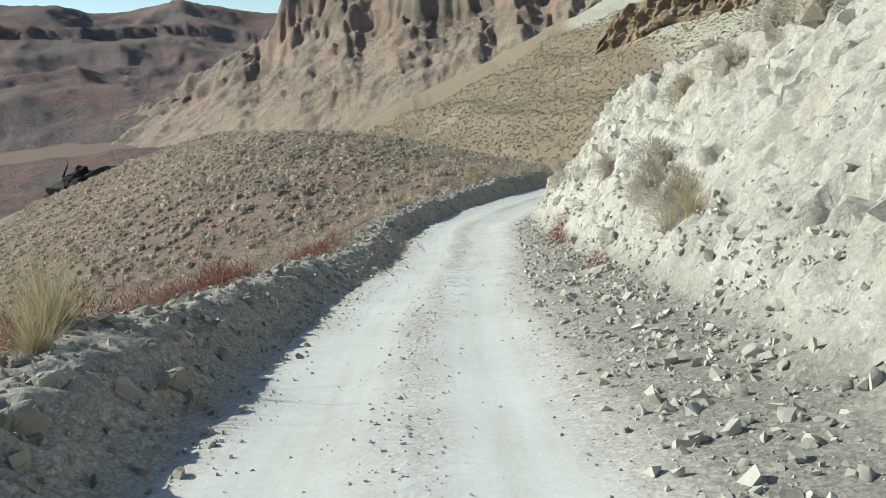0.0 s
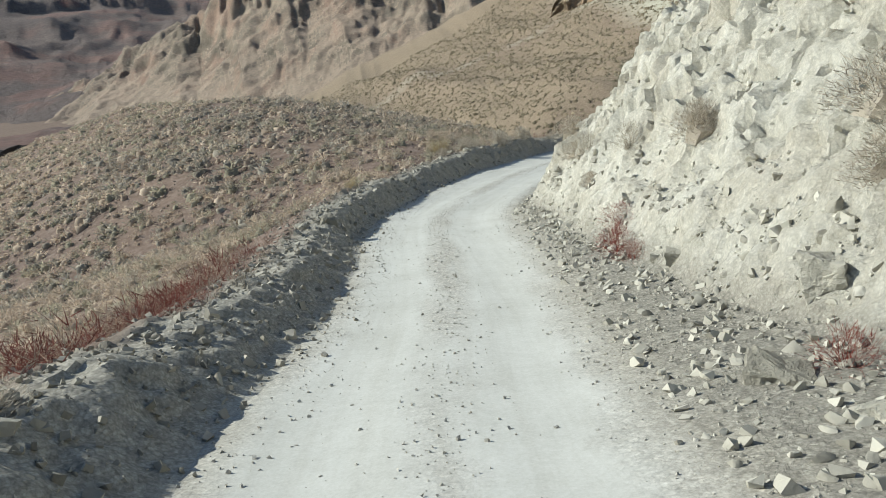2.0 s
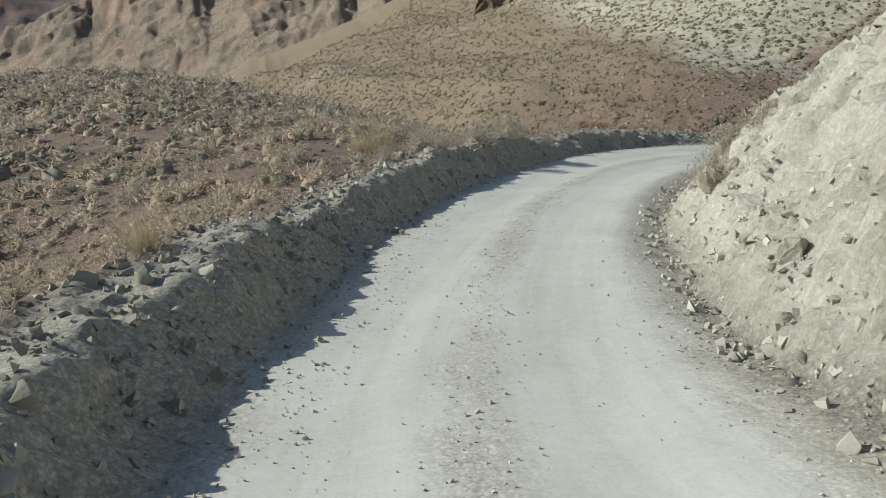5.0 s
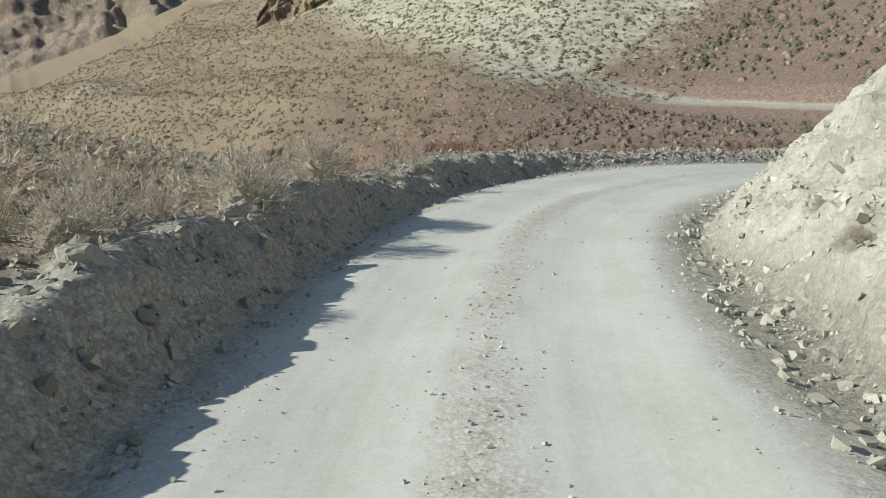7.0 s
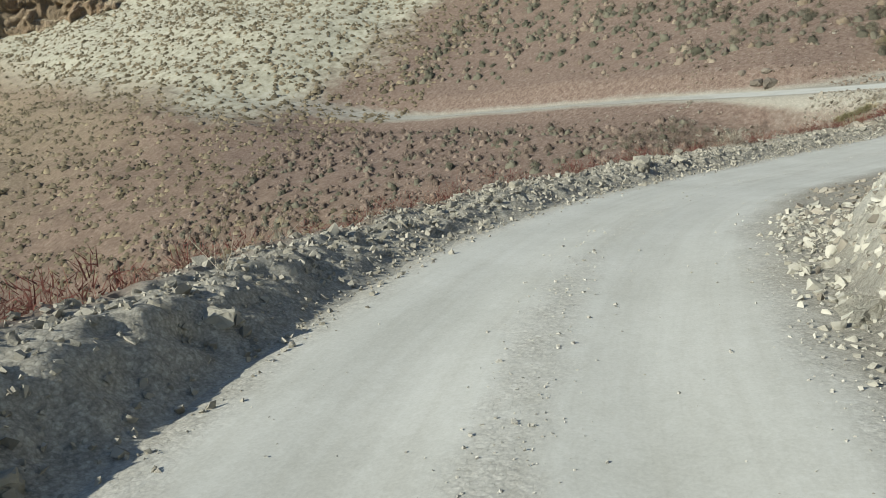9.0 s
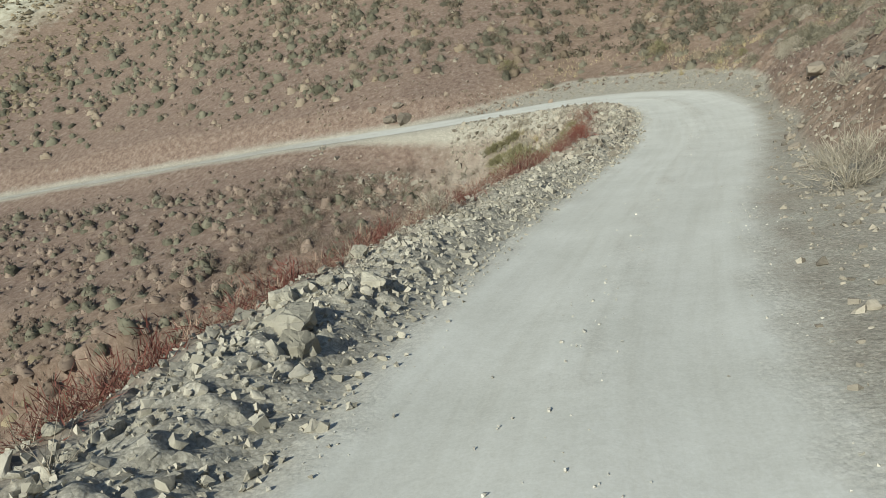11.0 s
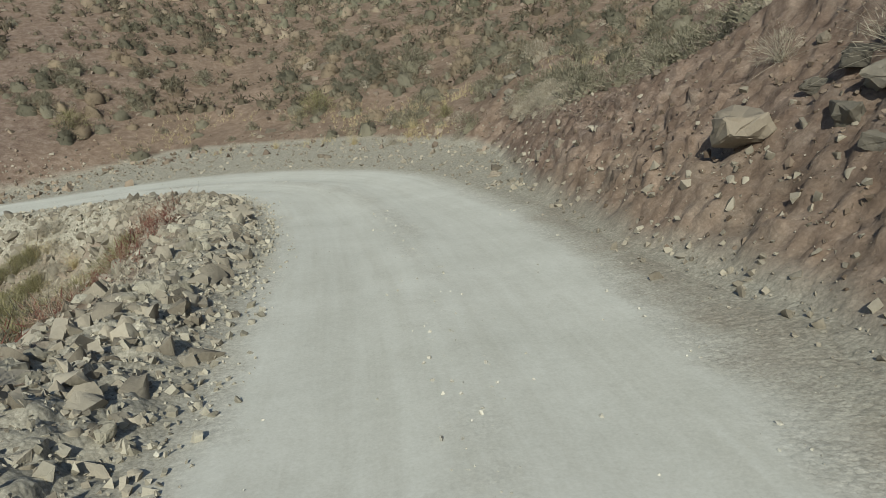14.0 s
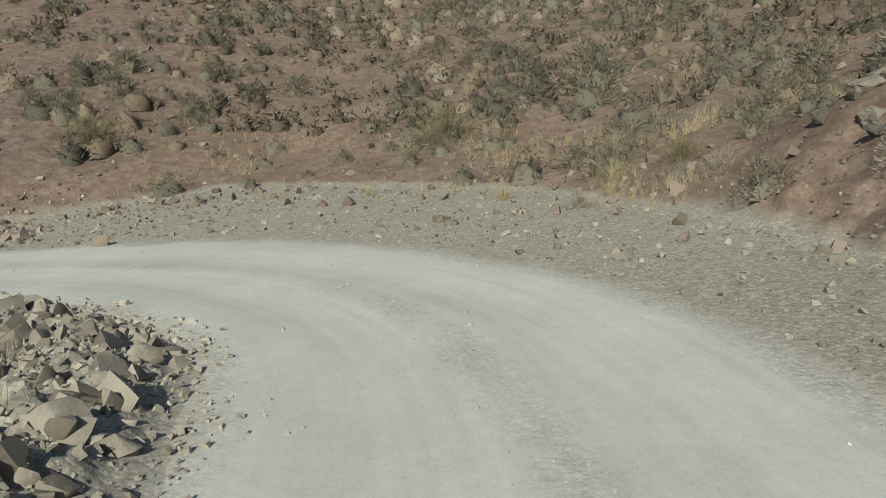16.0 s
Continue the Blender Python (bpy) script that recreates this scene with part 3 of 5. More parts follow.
def clay_relief(s, run, x, y):
    wob, wob2 = 0.6 * fbm(s / 1.3, run / 0.9, 4, 91), 0.6 * fbm(s / 1.1, run / 0.8, 4, 92)
    tilt = run + 0.2 * s
    a1, a2, big = cells(s / 1.3 + wob, tilt / 0.5 + wob2, 93)
    b1, b2, small = cells(s / 0.36 + 1.4 * wob, tilt / 0.2 + 1.4 * wob2, 96)
    # bedded ledges high on the face, softer weathered clay elsewhere
    ledge = step(S0 + 11, S0 + 15, s) * step(S0 + 31, S0 + 26, s) * step(1.0, 1.9, run + 0.6 * wob)
    ledge = np.maximum(ledge, 0.8 * step(0.05, 0.4, fbm(s / 4.0, run / 1.8, 3, 99)) * step(0.7, 1.5, run) * step(S_NOSE, S_NOSE - 6, s))
    block = 0.12 * big - 0.2 * step(0.07, 0.0, a2 - a1) + 0.04 * small - 0.05 * step(0.1, 0.0, b2 - b1) * step(0.0, 0.5, small)
    bed = tilt / 0.42 + 0.6 * fbm(s / 2.0, run / 1.2, 3, 97)
    block = block + 0.12 * (step(0.0, 0.15, bed - np.floor(bed)) - (bed - np.floor(bed)))
    lumps = 0.2 * fbm(s / 1.5, run / 1.0, 4, 86) + 0.10 * fbm(s / 0.6 + wob, run / 0.9, 4, 88, True)
    crumbs = 0.13 * fbm(s / 0.34, run / 0.24, 3, 89) + 0.08 * fbm(s / 0.17, run / 0.14, 2, 90)
    clods = 0.09 * np.sqrt(np.clip(1 - (b1 / 0.5) ** 2, 0, 1)) * step(0.0, 0.4, small) * step(-0.3, 0.2, fbm(s / 2.2, run / 1.2, 2, 98))
    pit = -0.2 * step(0.34, 0.5, fbm(s / 0.6, run / 0.35, 2, 94)) * step(0.5, 1.2, run)
    smoothed = 0.5 + 0.5 * step(S_NOSE + 1, S_NOSE - 4, s)
    return 0.06 + ledge * block + lumps * step(0.2, 0.9, run) + smoothed * (crumbs + clods + pit)


def earth_relief(s, run, x, y):
    wob, wob2 = 0.6 * fbm(s / 0.7, run / 0.5, 4, 191), 0.6 * fbm(s / 0.6, run / 0.5, 4, 192)
    small = fbm(s / 0.2, run / 0.14, 2, 196)
    a1, a2, big = cells(s / 0.55 + wob, (run + 0.5 * s) / 0.26 + wob2, 193)
    rocky = step(0.08, 0.3, fbm(s / 2.2, run / 1.0, 3, 199)) * step(0.6, 1.1, run) * step(S0 + 82, S0 + 79, s)
    cloddy = step(S0 + 82, S0 + 84, s) * step(S0 + 91, S0 + 88.5, s) * step(0.1, 0.5, run) * step(2.4, 1.6, run)
    clods = 0.12 * fbm(s / 0.2, run / 0.14, 4, 186) + 0.05 * fbm(s / 0.1, run / 0.09, 1, 185)
    rock = 0.20 * big - 0.18 * step(0.1, 0.0, a2 - a1) + 0.09 * small
    soil = 0.07 * fbm(s / 0.9, run / 0.7, 3, 189) + 0.09 * fbm(s / 0.26, run / 0.2, 4, 188) + 0.05 * fbm(s / 0.13, run / 0.11, 2, 187)
    return 0.04 + rocky * rock + cloddy * clods + soil * step(-0.2, 0.4, run)


def ring_of(v, a, b, c, e):
    return step(a, b, v) * step(e, c, v)


def berm_relief(s, run, x, y):
    lumps = 0.07 * fbm(s / 0.9, run / 0.6, 3, 287) + 0.08 * fbm(s / 0.28, run / 0.24, 3, 288) + 0.04 * fbm(s / 0.14, run / 0.14, 1, 289)
    wob = 0.3 * fbm(s / 0.4, run / 0.4, 2, 286)
    a1, a2, big = cells(s / 0.27 + wob, run / 0.22 - wob, 291)
    b1, b2, small = cells(s / 0.15, run / 0.13 + wob, 294)
    stones = 0.05 * np.maximum(big, 0) * step(0.0, 0.16, a2 - a1) + 0.035 * small - 0.03 * step(0.16, 0.0, b2 - b1)
    stony = step(S_NOSE + 2, S_NOSE + 9, s) * step(2.3, 1.6, run) * step(0.0, 0.4, run)
    stony = np.maximum(stony, 0.6 * ring_of(run, 0.7, 1.0, 1.7, 2.2))
    return (lumps * (1 - 0.5 * stony) + stones * stony) * step(-0.2, 0.2, run)


RELIEFS = (clay_relief, earth_relief, berm_relief)


def ground_at(x, y):
    """Height of the ground with the relief of the banks on it."""
    x, y = np.ravel(np.asarray(x, float)), np.ravel(np.asarray(y, float))
    i, j = np.clip(np.searchsorted(gx, x) - 1, 0, len(gx) - 2), np.clip(np.searchsorted(gy, y) - 1, 0, len(gy) - 2)
    a, b = (x - gx[i]) / (gx[i + 1] - gx[i]), (y - gy[j]) / (gy[j + 1] - gy[j])
    z = (GZ_WHOLE[j, i] * (1 - a) + GZ_WHOLE[j, i + 1] * a) * (1 - b) + (GZ_WHOLE[j + 1, i] * (1 - a) + GZ_WHOLE[j + 1, i + 1] * a) * b
    d, s, _ = road_field(x, y)
    near = (np.abs(d) < 9) & (y < 62)
    z[near] = terrain(x[near], y[near])
    for (s0, s1, deep, side), relief in zip(STRIPS, RELIEFS):
        u = side * d - strip_start(s, side)
        rim = np.minimum(np.minimum(s - s0, s1 - s), np.minimum(u, deep - u))
        out = relief(s, u - 0.5, x, y) * step(0.15, 0.9, rim)
        z = z + np.where(rim > 0, out * (1.35 if side > 0 else 0.85), 0)
    return z


bank_strip("cut_bank", *STRIPS[0], 0.064, clay_relief, "steep white clay road cut with cracked ledges and crumbling rills", 45)
bank_strip("earth_bank", *STRIPS[1], 0.062, earth_relief, "crumbling red-brown earth bank with rough stone ledges", 70)
bank_strip("berm_bank", *STRIPS[2], 0.06, berm_relief, "low grey dirt berm of graded gravel along the road's edge", 40)


# ---- mountains in the distance ----
def rock_material(name, low, high, stain, talus, scale=0.05, relief=4.0, stained=0.5):
    m, n, l, bsdf = material(name)
    geo = n.new("ShaderNodeNewGeometry")
    sep = n.new("ShaderNodeSeparateXYZ")
    l.new(geo.outputs["Position"], sep.inputs[0])
    warp = tex(n, l, scale * 0.3, 6)
    band = n.new("ShaderNodeCombineXYZ")
    l.new(calc(n, l, "MULTIPLY", sep.outputs[0], 0.08), band.inputs[0])
    l.new(calc(n, l, "MULTIPLY", sep.outputs[1], 0.08), band.inputs[1])
    l.new(calc(n, l, "ADD", sep.outputs[2], calc(n, l, "MULTIPLY", warp.outputs[0], 40)), band.inputs[2])
    strata = tex(n, l, scale, 5, 0.6, coord=band.outputs[0])
    grain = tex(n, l, scale * 8, 8, 0.7)
    r = ramp(n, [(0.3, low), (0.5, tuple((a + b) / 2 for a, b in zip(low, high))), (0.68, high)])
    l.new(strata.outputs[0], r.inputs[0])
    f = n.new("ShaderNodeMapRange")
    f.inputs["From Min"].default_value, f.inputs["From Max"].default_value = stained, stained + 0.1
    l.new(warp.outputs[0], f.inputs["Value"])
    c = mix(n, l, calc(n, l, "MULTIPLY", f.outputs[0], 0.6), r.outputs[0], stain)
    up = n.new("ShaderNodeSeparateXYZ")
    l.new(geo.outputs["True Normal"], up.inputs[0])
    flat = n.new("ShaderNodeMapRange")
    flat.inputs["From Min"].default_value, flat.inputs["From Max"].default_value = 0.66, 0.84
    l.new(up.outputs[2], flat.inputs["Value"])
    debris = mix(n, l, warp.outputs[0], talus, tuple(1.35 * v for v in talus))
    c = mix(n, l, calc(n, l, "MULTIPLY", flat.outputs[0], 0.85 if scale > 0.03 else 0.5), c, debris)
    c = mix(n, l, 0.5, c, grain.outputs[0], "OVERLAY")
    l.new(c, bsdf.inputs["Base Color"])
    bsdf.inputs["Roughness"].default_value = 0.95
    bsdf.inputs["Specular IOR Level"].default_value = 0.1
    bump(n, l, bsdf, grain.outputs[0], 1.0, relief)
    return m


CLIFF = rock_material("cliff_rock", (0.115, 0.10, 0.08), (0.31, 0.255, 0.195), (0.33, 0.22, 0.165), (0.285, 0.226, 0.172), relief=1.5)
MESA = rock_material("mesa_rock", (0.075, 0.066, 0.068), (0.29, 0.228, 0.197), (0.34, 0.155, 0.115), (0.21, 0.174, 0.154), 0.02, 8.0, 0.47)


def cones(a, seed):
    """Ridges of debris fans side by side: 1 on a ridge, 0 in the gully between two."""
    k = np.floor(a)
    f = a - k
    mid = 0.5 + 0.22 * lattice(k, 0 * k, seed)
    return np.where(f < mid, f / mid, (1 - f) / (1 - mid)) * (0.75 + 0.25 * lattice(k, 0 * k + 3, seed))


def cliff_mountain():
    """Rocky mountain: gullied debris fans below a broken cliff, its left flank falling to the valley."""
    deg, t = np.meshgrid(np.linspace(-24, 22, 370), np.linspace(0, 1, 160))
    front = np.interp(deg, [-31, -20, -8, 2, 12, 34], [900, 700, 480, 350, 290, 270])
    deep = np.interp(deg, [-31, -8, 34], [420, 430, 430])
    r = front + deep * t
    x, y = r * np.sin(np.radians(deg)), r * np.cos(np.radians(deg))
    crest = np.interp(deg, [-31, -24, -20.5, -15, -9.2, -8.3, -7.4, -4, 6, 34], [-110, -96, -50, 2, 46, 54, 80, 90, 104, 140])
    bent = deg + 1.3 * fbm(deg / 3.5, 2.2 * t, 3, 83)
    grown = np.clip(t / 0.7, 0, 1) ** 1.2
    fans = cones(bent / 4.4 + 0.35, 85)
    rills = cones(bent / 1.3 + 0.9 * fbm(x / 40, y / 40, 3, 84), 86)
    crag = fbm(x / 60, y / 60, 6, 81, True)
    broken = fbm(x / 22 + 0.4 * crag, y / 30, 5, 82, True)
    w = t + (0.09 * (fans - 0.4) + 0.02 * (rills - 0.5)) * grown + 0.03 * crag
    shape = 0.76 * np.clip(w / 0.92, 0, 1) ** 1.2 + 0.09 * step(0.80, 0.86, w + 0.012 * broken) + 0.15 * step(0.88, 0.98, w + 0.012 * broken)
    z = -66 + (crest + 66) * shape + np.interp(t, [0, 0.3, 0.7, 1], [1, 3, 8, 14]) * (crag - 0.2)
    z = z + 1.0 * fbm(x / 10, y / 10, 3, 87) + 5.5 * broken * step(0.66, 0.86, w)
    return tagged(new("mountain_backdrop", grid_mesh("mountain", x, y, z, CLIFF)), "rugged brown rocky mountain with cliffs above gullied debris fans", "mountain", kind="structure")


def mesa_backdrop():
    deg, v = np.meshgrid(np.linspace(-46, 0, 290), np.linspace(0, 1, 150))
    r = 260 + 2400 * v**1.35
    x, y = r * np.sin(np.radians(deg)), r * np.cos(np.radians(deg))
    top = np.interp(deg, [-66, -26, -20.5, -18, -14.5, -11, -8, 6], [300, 262, 214, 216, 244, 196, 176, 150])
    wx, wy = x + 60 * fbm(x / 260, y / 260, 2, 101), y + 60 * fbm(x / 260, y / 260, 2, 102)
    crag = fbm(wx / 380, wy / 380, 6, 103, True)
    gully = fbm(wx / 130, wy / 150, 4, 106, True)
    w = (r - 950) / 1700 + 0.07 * fbm(x / 300, y / 420, 3, 104) + 0.02 * gully
    shape = 0.22 * np.clip(w / 0.34, 0, 1) ** 1.1 + 0.05 * step(0.33, 0.36, w) + 0.30 * np.clip((w - 0.36) / 0.3, 0, 1) + 0.09 * step(0.64, 0.67, w) + 0.34 * step(0.68, 1.0, w)
    near = np.interp(r, [260, 420, 950], [-48, -46, -62])
    z = near + (top + 62) * shape
    z = z + np.interp(r, [260, 420, 900, 1800, 2500, 2660], [2, 8, 24, 40, 20, 8]) * (crag - 0.2) + np.interp(r, [260, 600, 1200, 2660], [1, 3, 4, 4]) * gully
    z = z + (3 * fbm(x / 24, y / 24, 4, 109)) * step(260, 420, r) * step(1300, 800, r)
    return tagged(new("mesa_backdrop", grid_mesh("mesa", x, y, z, MESA)), "far flat-topped desert range of purple-brown and rust slopes", "mountain", kind="structure")


cliff_mountain()
mesa_backdrop()


# ---- stones and plants ----
def speckled(name, low, high, per="object", rough=0.9, grain=30.0, sheen=0.1, thin=0.0, other=None):
    """Stone or plant colour that varies from piece to piece and with a fine grain; some pieces take another colour."""
    m, n, l, bsdf = material(name)
    if per == "object":
        src = n.new("ShaderNodeObjectInfo").outputs["Random"]
        whole = src
    else:
        at = n.new("ShaderNodeAttribute")
        at.attribute_name = "tint"
        whole = at.outputs["Fac"]
        src = n.new("ShaderNodeNewGeometry").outputs["Random Per Island"]
        if per == "piece":
            src = calc(n, l, "ADD", calc(n, l, "MULTIPLY", whole, 0.55), calc(n, l, "MULTIPLY", src, 0.45))
    t = tex(n, l, grain, 6, 0.7)
    v = calc(n, l, "ADD", calc(n, l, "MULTIPLY", src, 0.65), calc(n, l, "MULTIPLY", t.outputs[0], 0.35))
    r = ramp(n, [(0.15, low), (0.85, high)])
    l.new(v, r.inputs[0])
    col = r.outputs[0]
    if other:
        r2 = ramp(n, [(0.15, other[0]), (0.85, other[1])])
        l.new(v, r2.inputs[0])
        some = calc(n, l, "GREATER_THAN", calc(n, l, "FRACT", calc(n, l, "MULTIPLY", whole, 7.31)), 0.66)
        col = mix(n, l, some, col, r2.outputs[0])
    l.new(col, bsdf.inputs["Base Color"])
    bsdf.inputs["Roughness"].default_value = rough
    bsdf.inputs["Specular IOR Level"].default_value = sheen
    if grain > 10:
        bump(n, l, bsdf, t.outputs[0], 0.9 if grain < 20 else 0.7, 0.09 if grain < 20 else 0.02)
    if thin:
        leafy, both = n.new("ShaderNodeBsdfTranslucent"), n.new("ShaderNodeMixShader")
        l.new(col, leafy.inputs[0])
        both.inputs[0].default_value = thin
        l.new(bsdf.outputs[0], both.inputs[1])
        l.new(leafy.outputs[0], both.inputs[2])
        l.new(both.outputs[0], n["Material Output"].inputs[0])
    return m


GREY_STONE = speckled("grey_stone", (0.22, 0.205, 0.165), (0.42, 0.395, 0.325))
GREY_RUBBLE = speckled("grey_rubble", (0.23, 0.214, 0.175), (0.47, 0.44, 0.367), "island")
CLAY_STONE = speckled("clay_stone", (0.36, 0.338, 0.275), (0.52, 0.495, 0.415), grain=12.0)
CLAY_RUBBLE = speckled("clay_rubble", (0.42, 0.4, 0.33), (0.62, 0.595, 0.51), "island")
CLAY_BLOCKS = speckled("clay_blocks", (0.36, 0.34, 0.28), (0.52, 0.495, 0.42), "island", grain=12.0)
BROWN_STONE = speckled("brown_stone", (0.115, 0.10, 0.082), (0.29, 0.25, 0.20))
BROWN_RUBBLE = speckled("brown_rubble", (0.11, 0.085, 0.065), (0.33, 0.27, 0.21), "island")
DARK_STONE = speckled("dark_lava_stone", (0.025, 0.023, 0.022), (0.07, 0.065, 0.06))
APRON_RUBBLE = speckled("apron_rubble", (0.15, 0.132, 0.106), (0.41, 0.372, 0.305), "island")
LEDGE_STONE = speckled("ledge_stone", (0.085, 0.078, 0.066), (0.25, 0.225, 0.185))
HILL_STONES = speckled("hill_stones", (0.11, 0.085, 0.068), (0.29, 0.238, 0.192), "island")
DITCH_RUBBLE = speckled("ditch_rubble", (0.32, 0.302, 0.25), (0.58, 0.555, 0.47), "island")
BANK_CRUMBS = speckled("bank_crumbs", (0.10, 0.076, 0.058), (0.25, 0.198, 0.156), "island")
PEBBLES = speckled("road_pebbles", (0.33, 0.313, 0.27), (0.60, 0.58, 0.51), "island")
DRY_TWIG = speckled("dry_grey_twig", (0.18, 0.155, 0.12), (0.50, 0.445, 0.355), "island", 0.8, 6, thin=0.2)
GREY_TWIG = speckled("fine_grey_twig", (0.27, 0.24, 0.19), (0.68, 0.61, 0.50), "island", 0.8, 6, thin=0.42)
PALE_TWIG = speckled("pale_dead_twig", (0.24, 0.21, 0.165), (0.52, 0.475, 0.385), "island", 0.8, 6, thin=0.2)
SAGE_LEAF = speckled("grey_green_leaf", (0.12, 0.114, 0.082), (0.33, 0.305, 0.228), "island", 0.8, 6, thin=0.25)
OLIVE_LEAF = speckled("olive_leaf", (0.14, 0.13, 0.07), (0.36, 0.33, 0.19), "island", 0.8, 6, thin=0.2)
STRAW = speckled("straw_blade", (0.36, 0.29, 0.17), (0.62, 0.54, 0.35), "island", 0.75, 6, thin=0.2)
RED_TWIG = speckled("red_brush_twig", (0.12, 0.03, 0.025), (0.33, 0.105, 0.078), "island", 0.8, 6, thin=0.2)
SHRUBS = speckled("hillside_shrub", (0.33, 0.262, 0.2), (0.76, 0.64, 0.50), "piece", 0.9, 9.0, 0.05, 0.42, ((0.25, 0.23, 0.165), (0.58, 0.53, 0.40)))
SHRUBS_GREY = speckled("grey_shrub", (0.17, 0.155, 0.125), (0.58, 0.52, 0.425), "piece", 0.9, 9.0, 0.05, 0.35)
SHRUBS_DARK = speckled("dark_hill_shrub", (0.10, 0.086, 0.056), (0.30, 0.25, 0.17), "piece", 0.9, 9.0, 0.05, 0.1, ((0.16, 0.13, 0.085), (0.40, 0.33, 0.22)))
SHRUBS_MIXED = speckled("grey_green_shrub", (0.085, 0.084, 0.06), (0.29, 0.275, 0.205), "piece", 0.9, 9.0, 0.05, 0.3, ((0.19, 0.15, 0.115), (0.46, 0.385, 0.295)))
SHRUBS_BEND = speckled("bend_slope_shrub", (0.075, 0.072, 0.054), (0.27, 0.25, 0.19), "piece", 0.9, 9.0, 0.05, 0.25, ((0.15, 0.115, 0.085), (0.36, 0.295, 0.215)))
SHRUBS_GULLY = speckled("gully_shrub", (0.10, 0.078, 0.062), (0.40, 0.315, 0.255), "piece", 0.9, 9.0, 0.05, 0.25, ((0.085, 0.083, 0.06), (0.28, 0.265, 0.2)))
SHRUBS_UPPER = speckled("upper_slope_shrub", (0.07, 0.06, 0.045), (0.22, 0.19, 0.14), "piece", 0.9, 9.0, 0.05, 0.2)
SHRUBS_RED = speckled("low_red_shrub", (0.105, 0.042, 0.036), (0.28, 0.125, 0.10), "piece", 0.9, 9.0, 0.05, 0.3, ((0.19, 0.125, 0.095), (0.46, 0.34, 0.26)))


def tri(faces):
    q = np.asarray(faces)
    return q if q.shape[1] == 3 else np.concatenate([q[:, [0, 1, 2]], q[:, [0, 2, 3]]])


def rock_shape(seed, points=15, flat=0.75):
    """An angular stone about one metre across: vertices and triangles."""
    r = np.random.default_rng(seed)
    p = r.normal(size=(points, 3))
    p /= np.linalg.norm(p, axis=1)[:, None]
    p *= r.uniform(0.36, 0.54, (points, 1))
    p *= [1.0, r.uniform(0.65, 0.95), flat * r.uniform(0.7, 1.05)]
    bm = bmesh.new()
    for q in p:
        bm.verts.new(q)
    hull = bmesh.ops.convex_hull(bm, input=bm.verts[:])
    bmesh.ops.delete(bm, geom=[g for g in hull["geom_interior"] if isinstance(g, bmesh.types.BMVert)], context="VERTS")
    bmesh.ops.triangulate(bm, faces=bm.faces[:])
    bm.verts.index_update()
    v = np.array([q.co[:] for q in bm.verts])
    f = np.array([[q.index for q in t.verts] for t in bm.faces])
    bm.free()
    return v, f


def block_shape(seed, flat=0.62, chips=4):
    """A broken, blocky stone about one metre across."""
    r = np.random.default_rng(seed)
    c = np.array([[a, b, h] for a in (-1, 1) for b in (-1, 1) for h in (-1, 1)], float)
    p = c * [0.36, 0.36 * r.uniform(0.6, 0.95), 0.36 * flat * r.uniform(0.7, 1.1)] + r.normal(size=(8, 3)) * 0.085
    out = []
    cut = set(r.choice(8, chips, replace=False).tolist())
    for k in range(8):
        if k in cut:
            for axis in range(3):
                q = p[k].copy()
                q[axis] *= r.uniform(0.35, 0.85)
                out.append(q)
        else:
            out.append(p[k])
    bm = bmesh.new()
    for q in out:
        bm.verts.new(q)
    hull = bmesh.ops.convex_hull(bm, input=bm.verts[:])
    bmesh.ops.delete(bm, geom=[g for g in hull["geom_interior"] if isinstance(g, bmesh.types.BMVert)], context="VERTS")
    bmesh.ops.triangulate(bm, faces=bm.faces[:])
    bm.verts.index_update()
    v = np.array([q.co[:] for q in bm.verts])
    f = np.array([[q.index for q in t.verts] for t in bm.faces])
    bm.free()
    return v, f


def boulder_mesh(name, seed, mat, flat=0.75):
    """A larger stone with chipped, slightly worn edges."""
    v, f = block_shape(seed, flat, 3) if seed % 2 else rock_shape(seed, 26, flat)
    bm = bmesh.new()
    vs = [bm.verts.new(q) for q in v]
    for t in f:
        bm.faces.new([vs[k] for k in t])
    bmesh.ops.dissolve_limit(bm, angle_limit=radians(14), verts=bm.verts[:], edges=bm.edges[:])
    bmesh.ops.bevel(bm, geom=bm.edges[:], offset=0.022, segments=1, affect="EDGES")
    bmesh.ops.triangulate(bm, faces=bm.faces[:])
    for reach in (0.28, 0.19):
        bmesh.ops.subdivide_edges(bm, edges=[e for e in bm.edges if e.calc_length() > reach], cuts=1)
        bmesh.ops.triangulate(bm, faces=bm.faces[:])
    for q in bm.verts:
        q.co += q.co.normalized() * 0.10 * noise.fractal(q.co * 2.8 + Vector((seed, 0, 0)), 0.7, 2.0, 5)
    me = bpy.data.meshes.new(name)
    bm.to_mesh(me)
    bm.free()
    me.materials.append(mat)
    return me


